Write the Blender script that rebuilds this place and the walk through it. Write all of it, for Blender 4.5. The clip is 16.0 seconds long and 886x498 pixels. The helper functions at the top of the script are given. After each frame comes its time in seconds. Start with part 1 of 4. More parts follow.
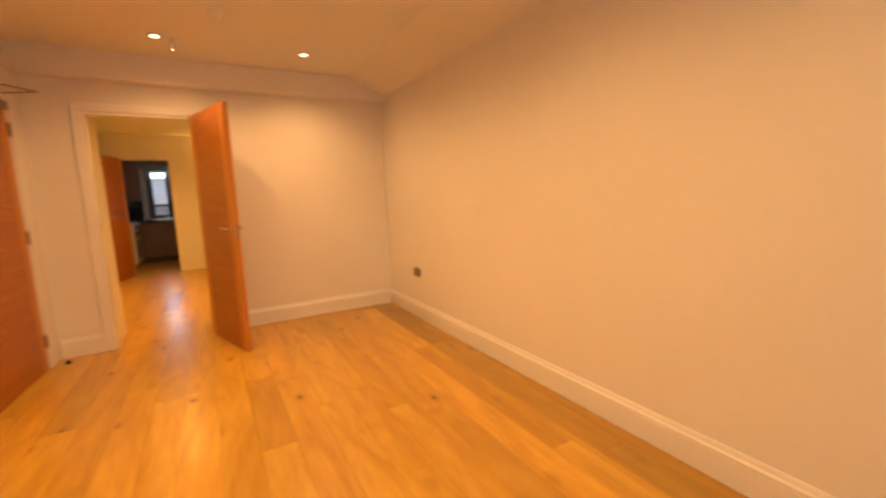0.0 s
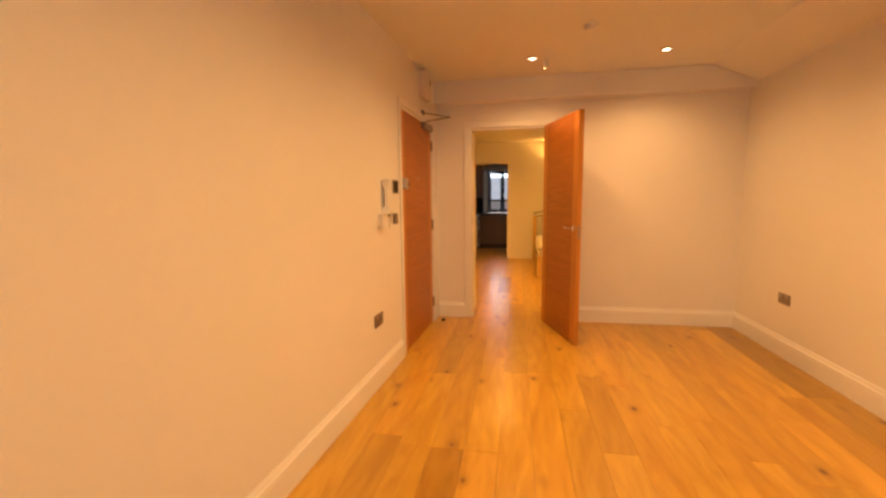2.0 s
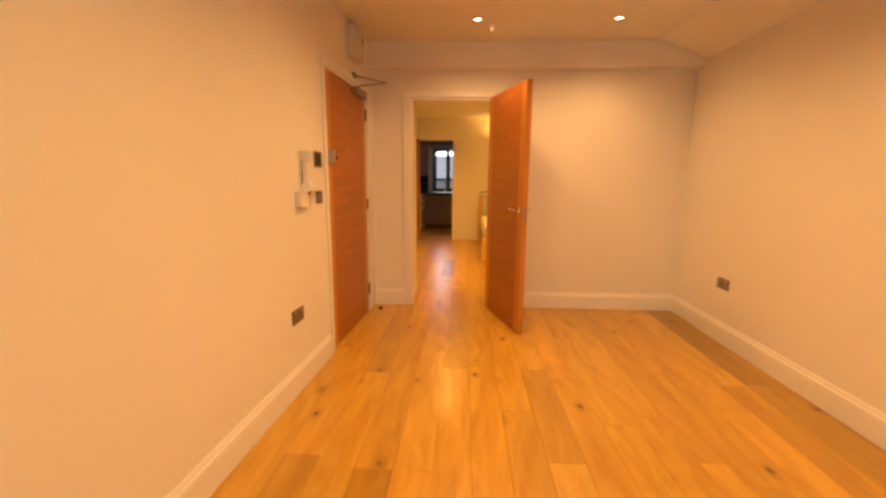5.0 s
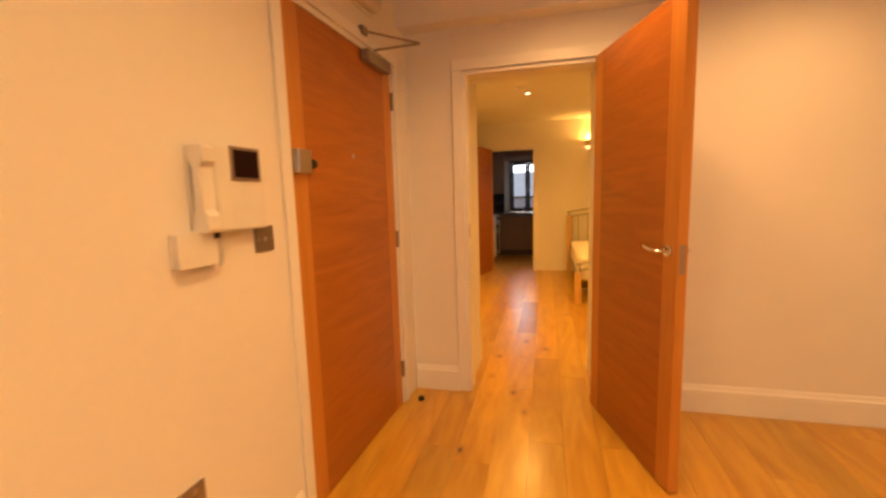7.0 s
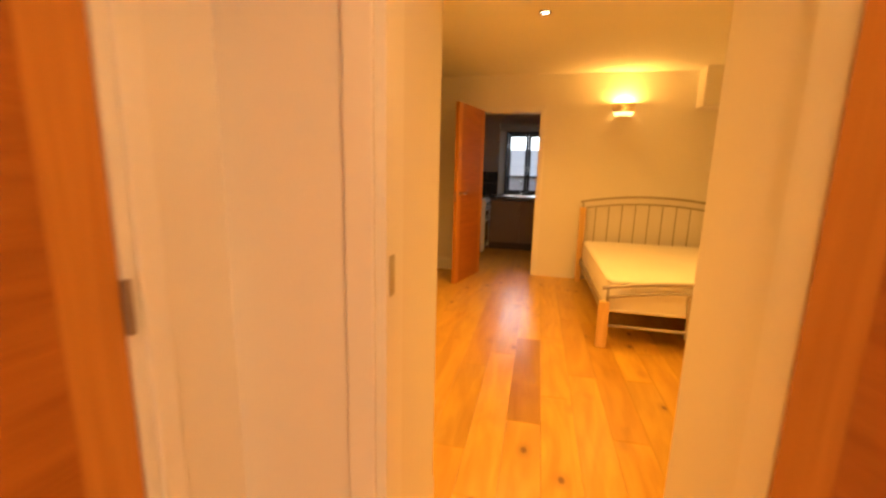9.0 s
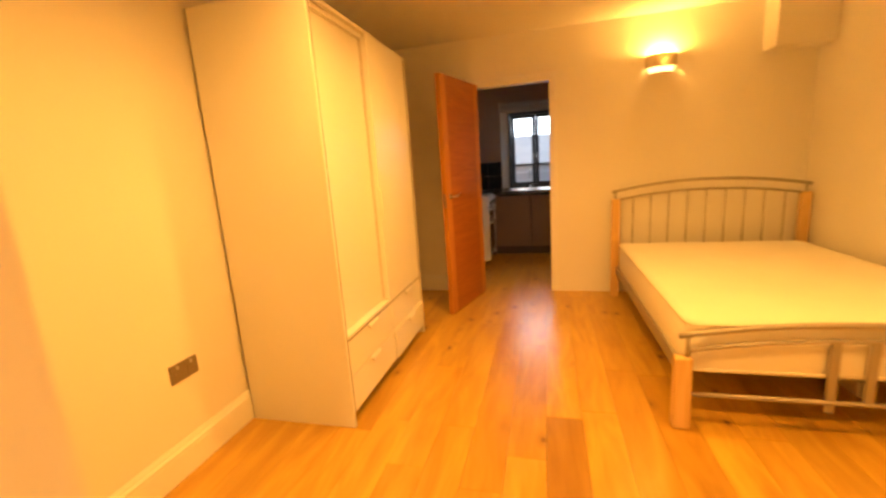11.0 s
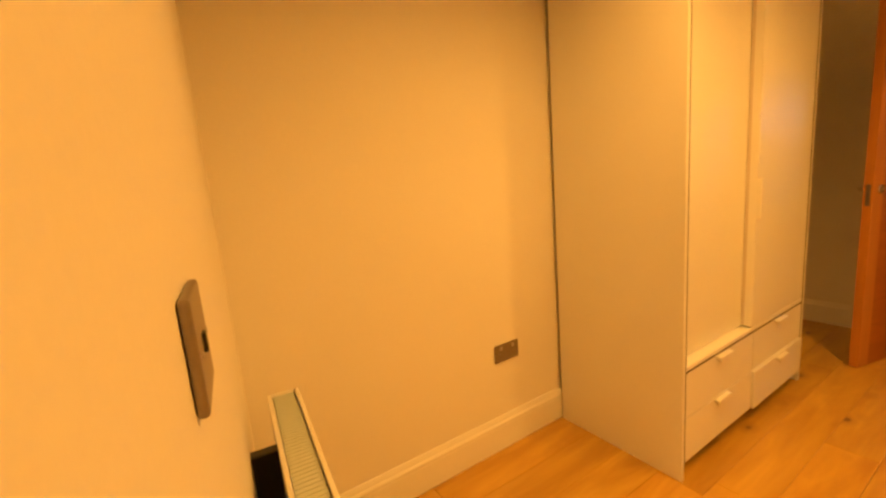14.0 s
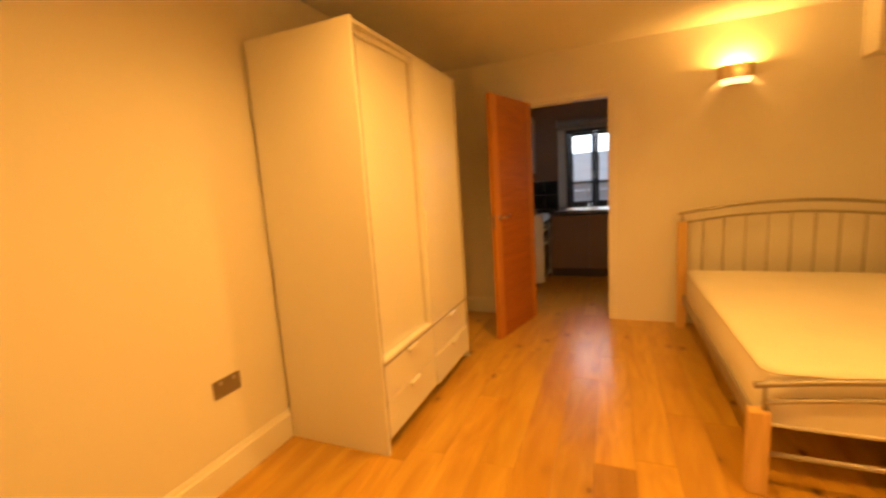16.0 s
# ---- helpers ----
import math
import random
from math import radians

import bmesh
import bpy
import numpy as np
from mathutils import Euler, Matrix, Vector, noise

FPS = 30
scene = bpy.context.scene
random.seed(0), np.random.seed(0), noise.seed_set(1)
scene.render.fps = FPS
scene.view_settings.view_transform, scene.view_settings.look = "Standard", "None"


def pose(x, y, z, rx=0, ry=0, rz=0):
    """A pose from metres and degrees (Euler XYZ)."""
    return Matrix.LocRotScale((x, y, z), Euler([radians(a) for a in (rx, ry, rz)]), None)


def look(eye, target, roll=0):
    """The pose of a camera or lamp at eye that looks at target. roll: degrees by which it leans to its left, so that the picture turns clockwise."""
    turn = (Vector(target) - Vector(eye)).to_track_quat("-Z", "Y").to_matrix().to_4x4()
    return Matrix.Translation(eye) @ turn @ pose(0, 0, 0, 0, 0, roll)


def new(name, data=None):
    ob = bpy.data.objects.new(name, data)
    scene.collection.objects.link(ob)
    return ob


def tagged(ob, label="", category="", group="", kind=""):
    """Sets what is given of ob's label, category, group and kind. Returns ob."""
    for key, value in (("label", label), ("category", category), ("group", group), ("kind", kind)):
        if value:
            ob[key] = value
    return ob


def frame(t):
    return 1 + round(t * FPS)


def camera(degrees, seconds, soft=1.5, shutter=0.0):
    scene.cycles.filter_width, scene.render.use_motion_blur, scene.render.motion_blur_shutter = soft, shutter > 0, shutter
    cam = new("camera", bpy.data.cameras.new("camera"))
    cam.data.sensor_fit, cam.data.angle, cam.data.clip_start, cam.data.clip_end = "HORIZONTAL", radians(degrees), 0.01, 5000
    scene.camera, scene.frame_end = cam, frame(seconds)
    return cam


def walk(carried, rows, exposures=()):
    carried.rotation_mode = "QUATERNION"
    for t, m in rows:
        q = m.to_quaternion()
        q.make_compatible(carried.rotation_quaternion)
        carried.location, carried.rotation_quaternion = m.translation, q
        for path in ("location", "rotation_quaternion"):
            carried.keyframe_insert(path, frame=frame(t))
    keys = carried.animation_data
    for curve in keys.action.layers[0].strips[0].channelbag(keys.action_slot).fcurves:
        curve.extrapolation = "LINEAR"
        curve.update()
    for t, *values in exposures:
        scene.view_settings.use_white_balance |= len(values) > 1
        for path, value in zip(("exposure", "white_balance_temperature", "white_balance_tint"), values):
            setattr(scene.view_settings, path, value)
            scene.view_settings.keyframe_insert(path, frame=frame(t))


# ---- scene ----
cam = camera(94.4, 16.0, soft=2.6, shutter=0.4)
PATH = [
    (0, (0.395, 1.129, 1.275), (1.372, 2.853, 1.004), -2.1),
    (0.3, (0.335, 1.146, 1.299), (1.137, 2.954, 1.004), -1.9),
    (0.5, (0.304, 1.14, 1.288), (1.054, 2.971, 1.002), -1.8),
    (1, (0.218, 1.166, 1.282), (0.78, 3.065, 1.004), -1.0),
    (1.5, (0.095, 1.206, 1.278), (0.23, 3.181, 0.992), -1.5),
    (2, (0.064, 1.186, 1.319), (-0.29, 3.139, 1.075), -0.7),
    (2.5, (0.087, 1.167, 1.339), (-0.291, 3.112, 1.071), -0.8),
    (3, (0.149, 1.161, 1.326), (0.132, 3.147, 1.093), -0.9),
    (3.5, (0.193, 1.164, 1.31), (0.37, 3.143, 1.08), -1.2),
    (4, (0.168, 1.18, 1.306), (0.227, 3.163, 1.056), -1.5),
    (4.2, (0.157, 1.214, 1.308), (0.186, 3.193, 1.02), -0.5),
    (6.3, (0.038, 2.486, 1.281), (-0.211, 4.438, 0.923), -2.3),
    (6.5, (0.048, 2.645, 1.268), (-0.220, 4.602, 0.960), -2.5),
    (7, (0.062, 3.069, 1.292), (-0.424, 4.993, 1.042), -1.7),
    (7.5, (0.002, 3.54, 1.277), (-0.335, 5.485, 0.956), -0.1),
    (8, (-0.037, 3.955, 1.266), (-0.368, 5.907, 0.981), -2.5),
    (8.5, (-0.089, 4.40, 1.3), (-0.537, 6.321, 0.968), 2.0),
    (10.8, (-0.148, 5.972, 1.289), (-0.547, 7.89, 0.886), -3.8),
    (11, (-0.182, 6.038, 1.316), (-0.676, 7.936, 0.925), -3.8),
    (11.5, (-0.14, 6.268, 1.287), (-0.891, 8.102, 1.023), -1.3),
    (11.6, (-0.117, 6.26, 1.293), (-0.914, 8.066, 0.974), -1.1),
    (12, (-0.162, 6.337, 1.274), (-1.211, 7.996, 0.89), -4.6),
    (12.5, (-0.249, 6.312, 1.29), (-1.734, 7.615, 0.975), -3.1),
    (13, (-0.346, 6.274, 1.297), (-2.015, 7.328, 0.972), -3.0),
    (13.5, (-0.395, 6.245, 1.303), (-2.067, 7.293, 0.975), -2.4),
    (14, (-0.395, 6.218, 1.31), (-2.058, 7.279, 0.98), -4.8),
    (14.5, (-0.33, 6.198, 1.308), (-1.826, 7.489, 0.998), -3.0),
    (15, (-0.215, 6.125, 1.318), (-1.642, 7.479, 0.958), -3.4),
    (15.5, (-0.154, 6.127, 1.328), (-1.322, 7.715, 0.994), -4.6),
    (16, (-0.12, 6.142, 1.34), (-0.881, 7.968, 1.045), -3.8),
]
# the clip's camera opens up a little on entering the bedroom and closes again at the bright wall
EXPOSURES = [(0, -0.06), (6.5, -0.03), (7.5, 0.05), (8.5, 0.22), (9.5, 0.36), (10.8, 0.5), (11.3, 0.32), (12.0, 0.05), (13.0, -0.13), (14.0, -0.17), (15.0, -0.12), (16.0, 0.04)]
walk(cam, [(t, look(eye, target, roll)) for t, eye, target, roll in PATH], EXPOSURES)

# ---------------------------------------------------------------- light
world = bpy.data.worlds.new("world")
scene.world = world
world.use_nodes = True
wn = world.node_tree
sky = wn.nodes.new("ShaderNodeTexSky")
sky.sky_type = "NISHITA"
sky.sun_disc = False
sky.sun_elevation, sky.sun_rotation = radians(40), radians(0)
sky.air_density, sky.dust_density = 1.0, 3.0
wn.nodes["Background"].inputs["Strength"].default_value = 0.12
wn.links.new(sky.outputs[0], wn.nodes["Background"].inputs["Color"])
sun = new("sun", bpy.data.lights.new("sun", "SUN"))
sun.data.energy, sun.data.angle, sun.data.color = 0.6, radians(14), (1.0, 0.97, 0.93)
sun.matrix_world = look((0, 20, 12), (0, 12, 2))

LIVING_GLOW = (1.0, 0.515, 0.178)
BED_GLOW = (1.0, 0.450, 0.076)
LIVING_WATTS, BED_WATTS, SCONCE_WATTS, BACK_WATTS = 47, 104, 26, 10

CEIL = 2.51
BCEIL = 2.49
N_WALL = 5.635       # living side of the thick wall
B_SOUTH = 6.18      # bedroom side of it, at the opening
E_WALL = 2.21
B_WEST, B_EAST, B_NORTH = -1.82, 1.96, 10.22
K_SOUTH, K_NORTH, K_WEST, K_EAST = 10.34, 12.55, -1.50, 1.3
BACK = -1.4
DOOR_L, DOOR_R, DOOR_H = -0.435, 0.362, 2.05
KD_L, KD_R, KD_H = -0.875, -0.125, 2.07


# ---------------------------------------------------------------- materials
def material(name, colour, rough=0.5, metal=0.0, spec=0.5):
    m = bpy.data.materials.new(name)
    m.use_nodes = True
    b = m.node_tree.nodes["Principled BSDF"]
    b.inputs["Base Color"].default_value = (*colour, 1)
    b.inputs["Roughness"].default_value = rough
    b.inputs["Metallic"].default_value = metal
    b.inputs["Specular IOR Level"].default_value = spec
    return m, m.node_tree, b


def surface(name, a, b, rough=(0.4, 0.6), metal=0.0, big=1.5, fine=60.0, bump=0.05, stretch=(1, 1, 1), spec=0.5, depth=0.002):
    """Two-scale procedural surface: slow mottling between two colours, fine grain in bump and gloss."""
    m, nt, bsdf = material(name, a, rough[0], metal, spec)
    N, L = nt.nodes, nt.links
    geo = N.new("ShaderNodeNewGeometry")
    mp = N.new("ShaderNodeMapping")
    mp.inputs["Scale"].default_value = stretch
    L.new(geo.outputs["Position"], mp.inputs["Vector"])
    n1, n2 = N.new("ShaderNodeTexNoise"), N.new("ShaderNodeTexNoise")
    n1.inputs["Scale"].default_value, n1.inputs["Detail"].default_value = big, 5
    n2.inputs["Scale"].default_value, n2.inputs["Detail"].default_value = fine, 3
    L.new(mp.outputs[0], n1.inputs["Vector"])
    L.new(mp.outputs[0], n2.inputs["Vector"])
    add = N.new("ShaderNodeMath")
    add.operation = "MULTIPLY_ADD"
    add.inputs[1].default_value = 0.35
    L.new(n2.outputs["Fac"], add.inputs[0])
    L.new(n1.outputs["Fac"], add.inputs[2])
    ramp = N.new("ShaderNodeValToRGB")
    ramp.color_ramp.elements[0].position, ramp.color_ramp.elements[1].position = 0.4, 0.95
    ramp.color_ramp.elements[0].color, ramp.color_ramp.elements[1].color = (*a, 1), (*b, 1)
    L.new(add.outputs[0], ramp.inputs[0])
    L.new(ramp.outputs[0], bsdf.inputs["Base Color"])
    mr = N.new("ShaderNodeMapRange")
    mr.inputs["To Min"].default_value, mr.inputs["To Max"].default_value = rough
    L.new(n1.outputs["Fac"], mr.inputs["Value"])
    L.new(mr.outputs[0], bsdf.inputs["Roughness"])
    bp = N.new("ShaderNodeBump")
    bp.inputs["Strength"].default_value, bp.inputs["Distance"].default_value = bump, depth
    L.new(n2.outputs["Fac"], bp.inputs["Height"])
    L.new(bp.outputs[0], bsdf.inputs["Normal"])
    return m


def oak_floor():
    """Knotty oiled oak: each board has its own tone, long grain along y and a few dark knots."""
    m, nt, bsdf = material("oak_floor", (0.45, 0.27, 0.12), 0.35)
    N, L = nt.nodes, nt.links
    geo, info = N.new("ShaderNodeNewGeometry"), N.new("ShaderNodeObjectInfo")
    shift = N.new("ShaderNodeVectorMath")
    shift.operation = "MULTIPLY_ADD"
    comb = N.new("ShaderNodeCombineXYZ")
    for i, k in enumerate((3.7, 11.3, 0.0)):
        mul = N.new("ShaderNodeMath")
        mul.operation = "MULTIPLY"
        mul.inputs[1].default_value = k
        L.new(info.outputs["Random"], mul.inputs[0])
        L.new(mul.outputs[0], comb.inputs[i])
    shift.inputs[1].default_value = (1, 1, 1)
    L.new(geo.outputs["Position"], shift.inputs[0])
    L.new(comb.outputs[0], shift.inputs[2])

    def stretched(sx, sy):
        mp = N.new("ShaderNodeMapping")
        mp.inputs["Scale"].default_value = (sx, sy, 1)
        L.new(shift.outputs[0], mp.inputs["Vector"])
        return mp

    grain = N.new("ShaderNodeTexNoise")
    grain.inputs["Scale"].default_value, grain.inputs["Detail"].default_value = 1.0, 6
    grain.inputs["Distortion"].default_value = 0.9
    L.new(stretched(17, 2.0).outputs[0], grain.inputs["Vector"])
    broad = N.new("ShaderNodeTexNoise")
    broad.inputs["Scale"].default_value, broad.inputs["Detail"].default_value = 1.0, 4
    broad.inputs["Distortion"].default_value = 2.2
    L.new(stretched(5, 1.0).outputs[0], broad.inputs["Vector"])
    knots = N.new("ShaderNodeTexVoronoi")
    knots.inputs["Scale"].default_value = 1.0
    L.new(stretched(5.6, 3.4).outputs[0], knots.inputs["Vector"])
    kr = N.new("ShaderNodeValToRGB")
    kr.color_ramp.elements[0].position, kr.color_ramp.elements[1].position = 0.050, 0.26
    kr.color_ramp.elements[0].color, kr.color_ramp.elements[1].color = (1, 1, 1, 1), (0, 0, 0, 1)
    mid = kr.color_ramp.elements.new(0.11)
    mid.color = (0.30, 0.30, 0.30, 1)
    L.new(knots.outputs["Distance"], kr.inputs[0])
    pick = N.new("ShaderNodeMath")
    pick.operation = "GREATER_THAN"
    pick.inputs[1].default_value = 0.45
    sep = N.new("ShaderNodeSeparateColor")
    L.new(knots.outputs["Color"], sep.inputs[0])
    L.new(sep.outputs[0], pick.inputs[0])
    knot = N.new("ShaderNodeMath")
    knot.operation = "MULTIPLY"
    L.new(kr.outputs[0], knot.inputs[0])
    L.new(pick.outputs[0], knot.inputs[1])
    r1 = N.new("ShaderNodeValToRGB")
    r1.color_ramp.elements[0].position, r1.color_ramp.elements[1].position = 0.28, 0.70
    r1.color_ramp.elements[0].color = (0.43, 0.225, 0.024, 1)
    r1.color_ramp.elements[1].color = (0.68, 0.415, 0.058, 1)
    mixf = N.new("ShaderNodeMath")
    mixf.operation = "MULTIPLY_ADD"
    mixf.inputs[1].default_value = 0.35
    half = N.new("ShaderNodeMath")
    half.operation = "MULTIPLY"
    half.inputs[1].default_value = 0.65
    L.new(broad.outputs["Fac"], half.inputs[0])
    L.new(grain.outputs["Fac"], mixf.inputs[0])
    L.new(half.outputs[0], mixf.inputs[2])
    L.new(mixf.outputs[0], r1.inputs[0])
    tone = N.new("ShaderNodeMix")
    tone.data_type, tone.blend_type = "RGBA", "MULTIPLY"
    tone.inputs[0].default_value = 1.0
    L.new(r1.outputs[0], tone.inputs[6])
    L.new(info.outputs["Color"], tone.inputs[7])
    dark = N.new("ShaderNodeMix")
    dark.data_type, dark.blend_type = "RGBA", "MIX"
    dark.inputs[7].default_value = (0.13, 0.055, 0.02, 1)
    kk = N.new("ShaderNodeMath")
    kk.operation = "MULTIPLY"
    kk.inputs[1].default_value = 0.9
    L.new(knot.outputs[0], kk.inputs[0])
    L.new(kk.outputs[0], dark.inputs[0])
    L.new(tone.outputs[2], dark.inputs[6])
    L.new(dark.outputs[2], bsdf.inputs["Base Color"])
    mr = N.new("ShaderNodeMapRange")
    mr.inputs["To Min"].default_value, mr.inputs["To Max"].default_value = 0.25, 0.38
    L.new(broad.outputs["Fac"], mr.inputs["Value"])
    L.new(mr.outputs[0], bsdf.inputs["Roughness"])
    bp = N.new("ShaderNodeBump")
    bsdf.inputs["Coat Weight"].default_value, bsdf.inputs["Coat Roughness"].default_value = 0.35, 0.2
    bp.inputs["Strength"].default_value, bp.inputs["Distance"].default_value = 0.12, 0.0015
    L.new(grain.outputs["Fac"], bp.inputs["Height"])
    L.new(bp.outputs[0], bsdf.inputs["Normal"])
    return m


def veneer(name, a, b, stretch):
    """Oak veneer in the thing's own space, grain running along the small value of stretch."""
    m, nt, bsdf = material(name, a, 0.38)
    N, L = nt.nodes, nt.links
    tc, mp = N.new("ShaderNodeTexCoord"), N.new("ShaderNodeMapping")
    mp.inputs["Scale"].default_value = stretch
    L.new(tc.outputs["Object"], mp.inputs["Vector"])
    n1, n2 = N.new("ShaderNodeTexNoise"), N.new("ShaderNodeTexNoise")
    n1.inputs["Scale"].default_value, n1.inputs["Detail"].default_value, n1.inputs["Distortion"].default_value = 1, 6, 1.4
    n2.inputs["Scale"].default_value, n2.inputs["Detail"].default_value = 5, 4
    L.new(mp.outputs[0], n1.inputs["Vector"])
    L.new(mp.outputs[0], n2.inputs["Vector"])
    add = N.new("ShaderNodeMath")
    add.operation = "MULTIPLY_ADD"
    add.inputs[1].default_value = 0.4
    L.new(n2.outputs["Fac"], add.inputs[0])
    L.new(n1.outputs["Fac"], add.inputs[2])
    ramp = N.new("ShaderNodeValToRGB")
    ramp.color_ramp.elements[0].position, ramp.color_ramp.elements[1].position = 0.45, 0.95
    ramp.color_ramp.elements[0].color, ramp.color_ramp.elements[1].color = (*a, 1), (*b, 1)
    L.new(add.outputs[0], ramp.inputs[0])
    L.new(ramp.outputs[0], bsdf.inputs["Base Color"])
    bp = N.new("ShaderNodeBump")
    bp.inputs["Strength"].default_value, bp.inputs["Distance"].default_value = 0.1, 0.001
    L.new(n2.outputs["Fac"], bp.inputs["Height"])
    L.new(bp.outputs[0], bsdf.inputs["Normal"])
    return m


def glowing(name, colour, strength):
    m, nt, b = material(name, (0.9, 0.9, 0.9), 0.4)
    b.inputs["Emission Color"].default_value = (*colour, 1)
    b.inputs["Emission Strength"].default_value = strength
    return m


def glass(name, rough=0.0):
    m, nt, b = material(name, (1, 1, 1), rough)
    b.inputs["Transmission Weight"].default_value = 1.0
    b.inputs["IOR"].default_value = 1.45
    return m


PLASTER = surface("matt_wall_paint", (0.78, 0.76, 0.72), (0.83, 0.81, 0.77), (0.6, 0.75), big=0.9, fine=140, bump=0.08)
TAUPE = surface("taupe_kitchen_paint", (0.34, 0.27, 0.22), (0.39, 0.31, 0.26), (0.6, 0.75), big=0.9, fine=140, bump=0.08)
CEIL_PAINT = surface("ceiling_paint", (0.76, 0.75, 0.72), (0.81, 0.80, 0.77), (0.75, 0.85), big=0.7, fine=120, bump=0.06)
GLOSS = surface("white_gloss_trim", (0.80, 0.79, 0.76), (0.84, 0.83, 0.80), (0.25, 0.38), big=3, fine=50, bump=0.03)
OAK = oak_floor()
SUBFLOOR = surface("floor_joint", (0.05, 0.03, 0.015), (0.08, 0.05, 0.03), (0.8, 0.9))
PANEL = veneer("oak_veneer_cross", (0.31, 0.092, 0.010), (0.43, 0.145, 0.019), (1.6, 1.6, 13))
STILE = veneer("oak_veneer_upright", (0.47, 0.185, 0.030), (0.57, 0.245, 0.046), (22, 22, 1.2))
BEECH = veneer("beech", (0.58, 0.37, 0.13), (0.72, 0.49, 0.20), (24, 24, 1.8))
STEEL = surface("brushed_steel", (0.50, 0.48, 0.46), (0.60, 0.58, 0.55), (0.28, 0.42), metal=1.0, fine=300, bump=0.05)
PLATE = surface("satin_nickel_plate", (0.27, 0.23, 0.20), (0.34, 0.29, 0.25), (0.35, 0.5), metal=0.75, fine=300, bump=0.05)
CHROME = surface("chrome", (0.75, 0.74, 0.72), (0.82, 0.81, 0.79), (0.08, 0.16), metal=1.0, bump=0.01)
BEDMETAL = surface("silver_painted_tube", (0.34, 0.32, 0.29), (0.42, 0.39, 0.35), (0.35, 0.5), metal=0.6, bump=0.03)
WHITE_BOARD = surface("white_foil_board", (0.77, 0.76, 0.72), (0.80, 0.79, 0.75), (0.3, 0.42), big=2, fine=90, bump=0.02)
PLASTIC = surface("white_plastic", (0.75, 0.74, 0.70), (0.80, 0.79, 0.75), (0.3, 0.42), big=6, bump=0.02)
GREY_PLASTIC = surface("beige_plastic", (0.60, 0.55, 0.50), (0.66, 0.61, 0.56), (0.4, 0.5), big=6, bump=0.02)
BLACK = surface("black_plastic", (0.010, 0.010, 0.011), (0.02, 0.02, 0.0), (0.25, 0.4), bump=0.02)
SCREEN, _, _ = material("dark_screen", (0.006, 0.006, 0.008), 0.08)
FABRIC = surface("mattress_ticking", (0.78, 0.76, 0.70), (0.84, 0.82, 0.76), (0.85, 0.95), big=3, fine=220, bump=0.5, depth=0.003)
PIPING = surface("mattress_piping", (0.66, 0.62, 0.52), (0.72, 0.68, 0.58), (0.8, 0.9), fine=200)
CERAMIC = surface("cream_ceramic", (0.70, 0.62, 0.50), (0.76, 0.68, 0.56), (0.45, 0.55), bump=0.03)
RAD_WHITE = surface("radiator_enamel", (0.74, 0.73, 0.70), (0.79, 0.78, 0.75), (0.3, 0.4), bump=0.02)
RAD_GRILLE = surface("radiator_grille", (0.46, 0.52, 0.50), (0.52, 0.58, 0.56), (0.45, 0.55), bump=0.05)
FRAME_DARK = surface("dark_window_frame", (0.012, 0.014, 0.018), (0.022, 0.024, 0.028), (0.35, 0.5), bump=0.03)
TILE_DARK = surface("black_glazed_tile", (0.012, 0.011, 0.012), (0.022, 0.020, 0.020), (0.12, 0.25), bump=0.02)
WORKTOP = surface("dark_worktop", (0.03, 0.027, 0.026), (0.06, 0.055, 0.05), (0.2, 0.35), fine=200, bump=0.04)
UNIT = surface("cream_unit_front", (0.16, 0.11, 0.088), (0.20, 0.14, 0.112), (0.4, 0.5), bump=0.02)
PLINTH = surface("dark_plinth", (0.05, 0.035, 0.028), (0.08, 0.055, 0.042), (0.5, 0.6), bump=0.04)
ENAMEL = surface("white_enamel", (0.76, 0.77, 0.78), (0.80, 0.81, 0.82), (0.15, 0.25), bump=0.01)
BLIND = surface("blind_cloth", (0.42, 0.40, 0.38), (0.48, 0.46, 0.44), (0.8, 0.9), fine=150, bump=0.3)
CONCRETE = surface("pale_render", (0.72, 0.74, 0.76), (0.80, 0.82, 0.84), (0.8, 0.9), big=0.6, fine=9, bump=0.2)
SLATE = surface("pale_slates", (0.60, 0.64, 0.69), (0.74, 0.77, 0.80), (0.5, 0.7), big=0.8, fine=7, bump=0.4, stretch=(1, 3, 3))
GROUND = surface("yard_paving", (0.22, 0.22, 0.21), (0.32, 0.31, 0.30), (0.8, 0.9), big=0.8, fine=14, bump=0.3)
PANE = glass("window_glass")
LAMP_L = glowing("warm_lamp_lens", (1.0, 0.80, 0.55), 9)
SLOT = glowing("lit_frosted_glass", (1.0, 0.62, 0.22), 3.2)
LAMP_B = glowing("warm_bulb", (1.0, 0.66, 0.30), 14)


# ---------------------------------------------------------------- mesh helpers
def part(name, bm, mat, parent=None, label="", m=None, smooth=False):
    me = bpy.data.meshes.new(name)
    bmesh.ops.recalc_face_normals(bm, faces=bm.faces)
    bm.to_mesh(me)
    bm.free()
    if smooth:
        for p in me.polygons:
            p.use_smooth = True
    me.materials.append(mat)
    ob = new(name, me)
    if parent is not None:
        ob.parent = parent
    if m is not None:
        ob.matrix_basis = m
    if label:
        tagged(ob, label)
    return ob


def thing(name, label, category, m=None, group="", kind=""):
    ob = new(name)
    ob.empty_display_size = 0.1
    if m is not None:
        ob.matrix_basis = m
    return tagged(ob, label, category, group, kind)


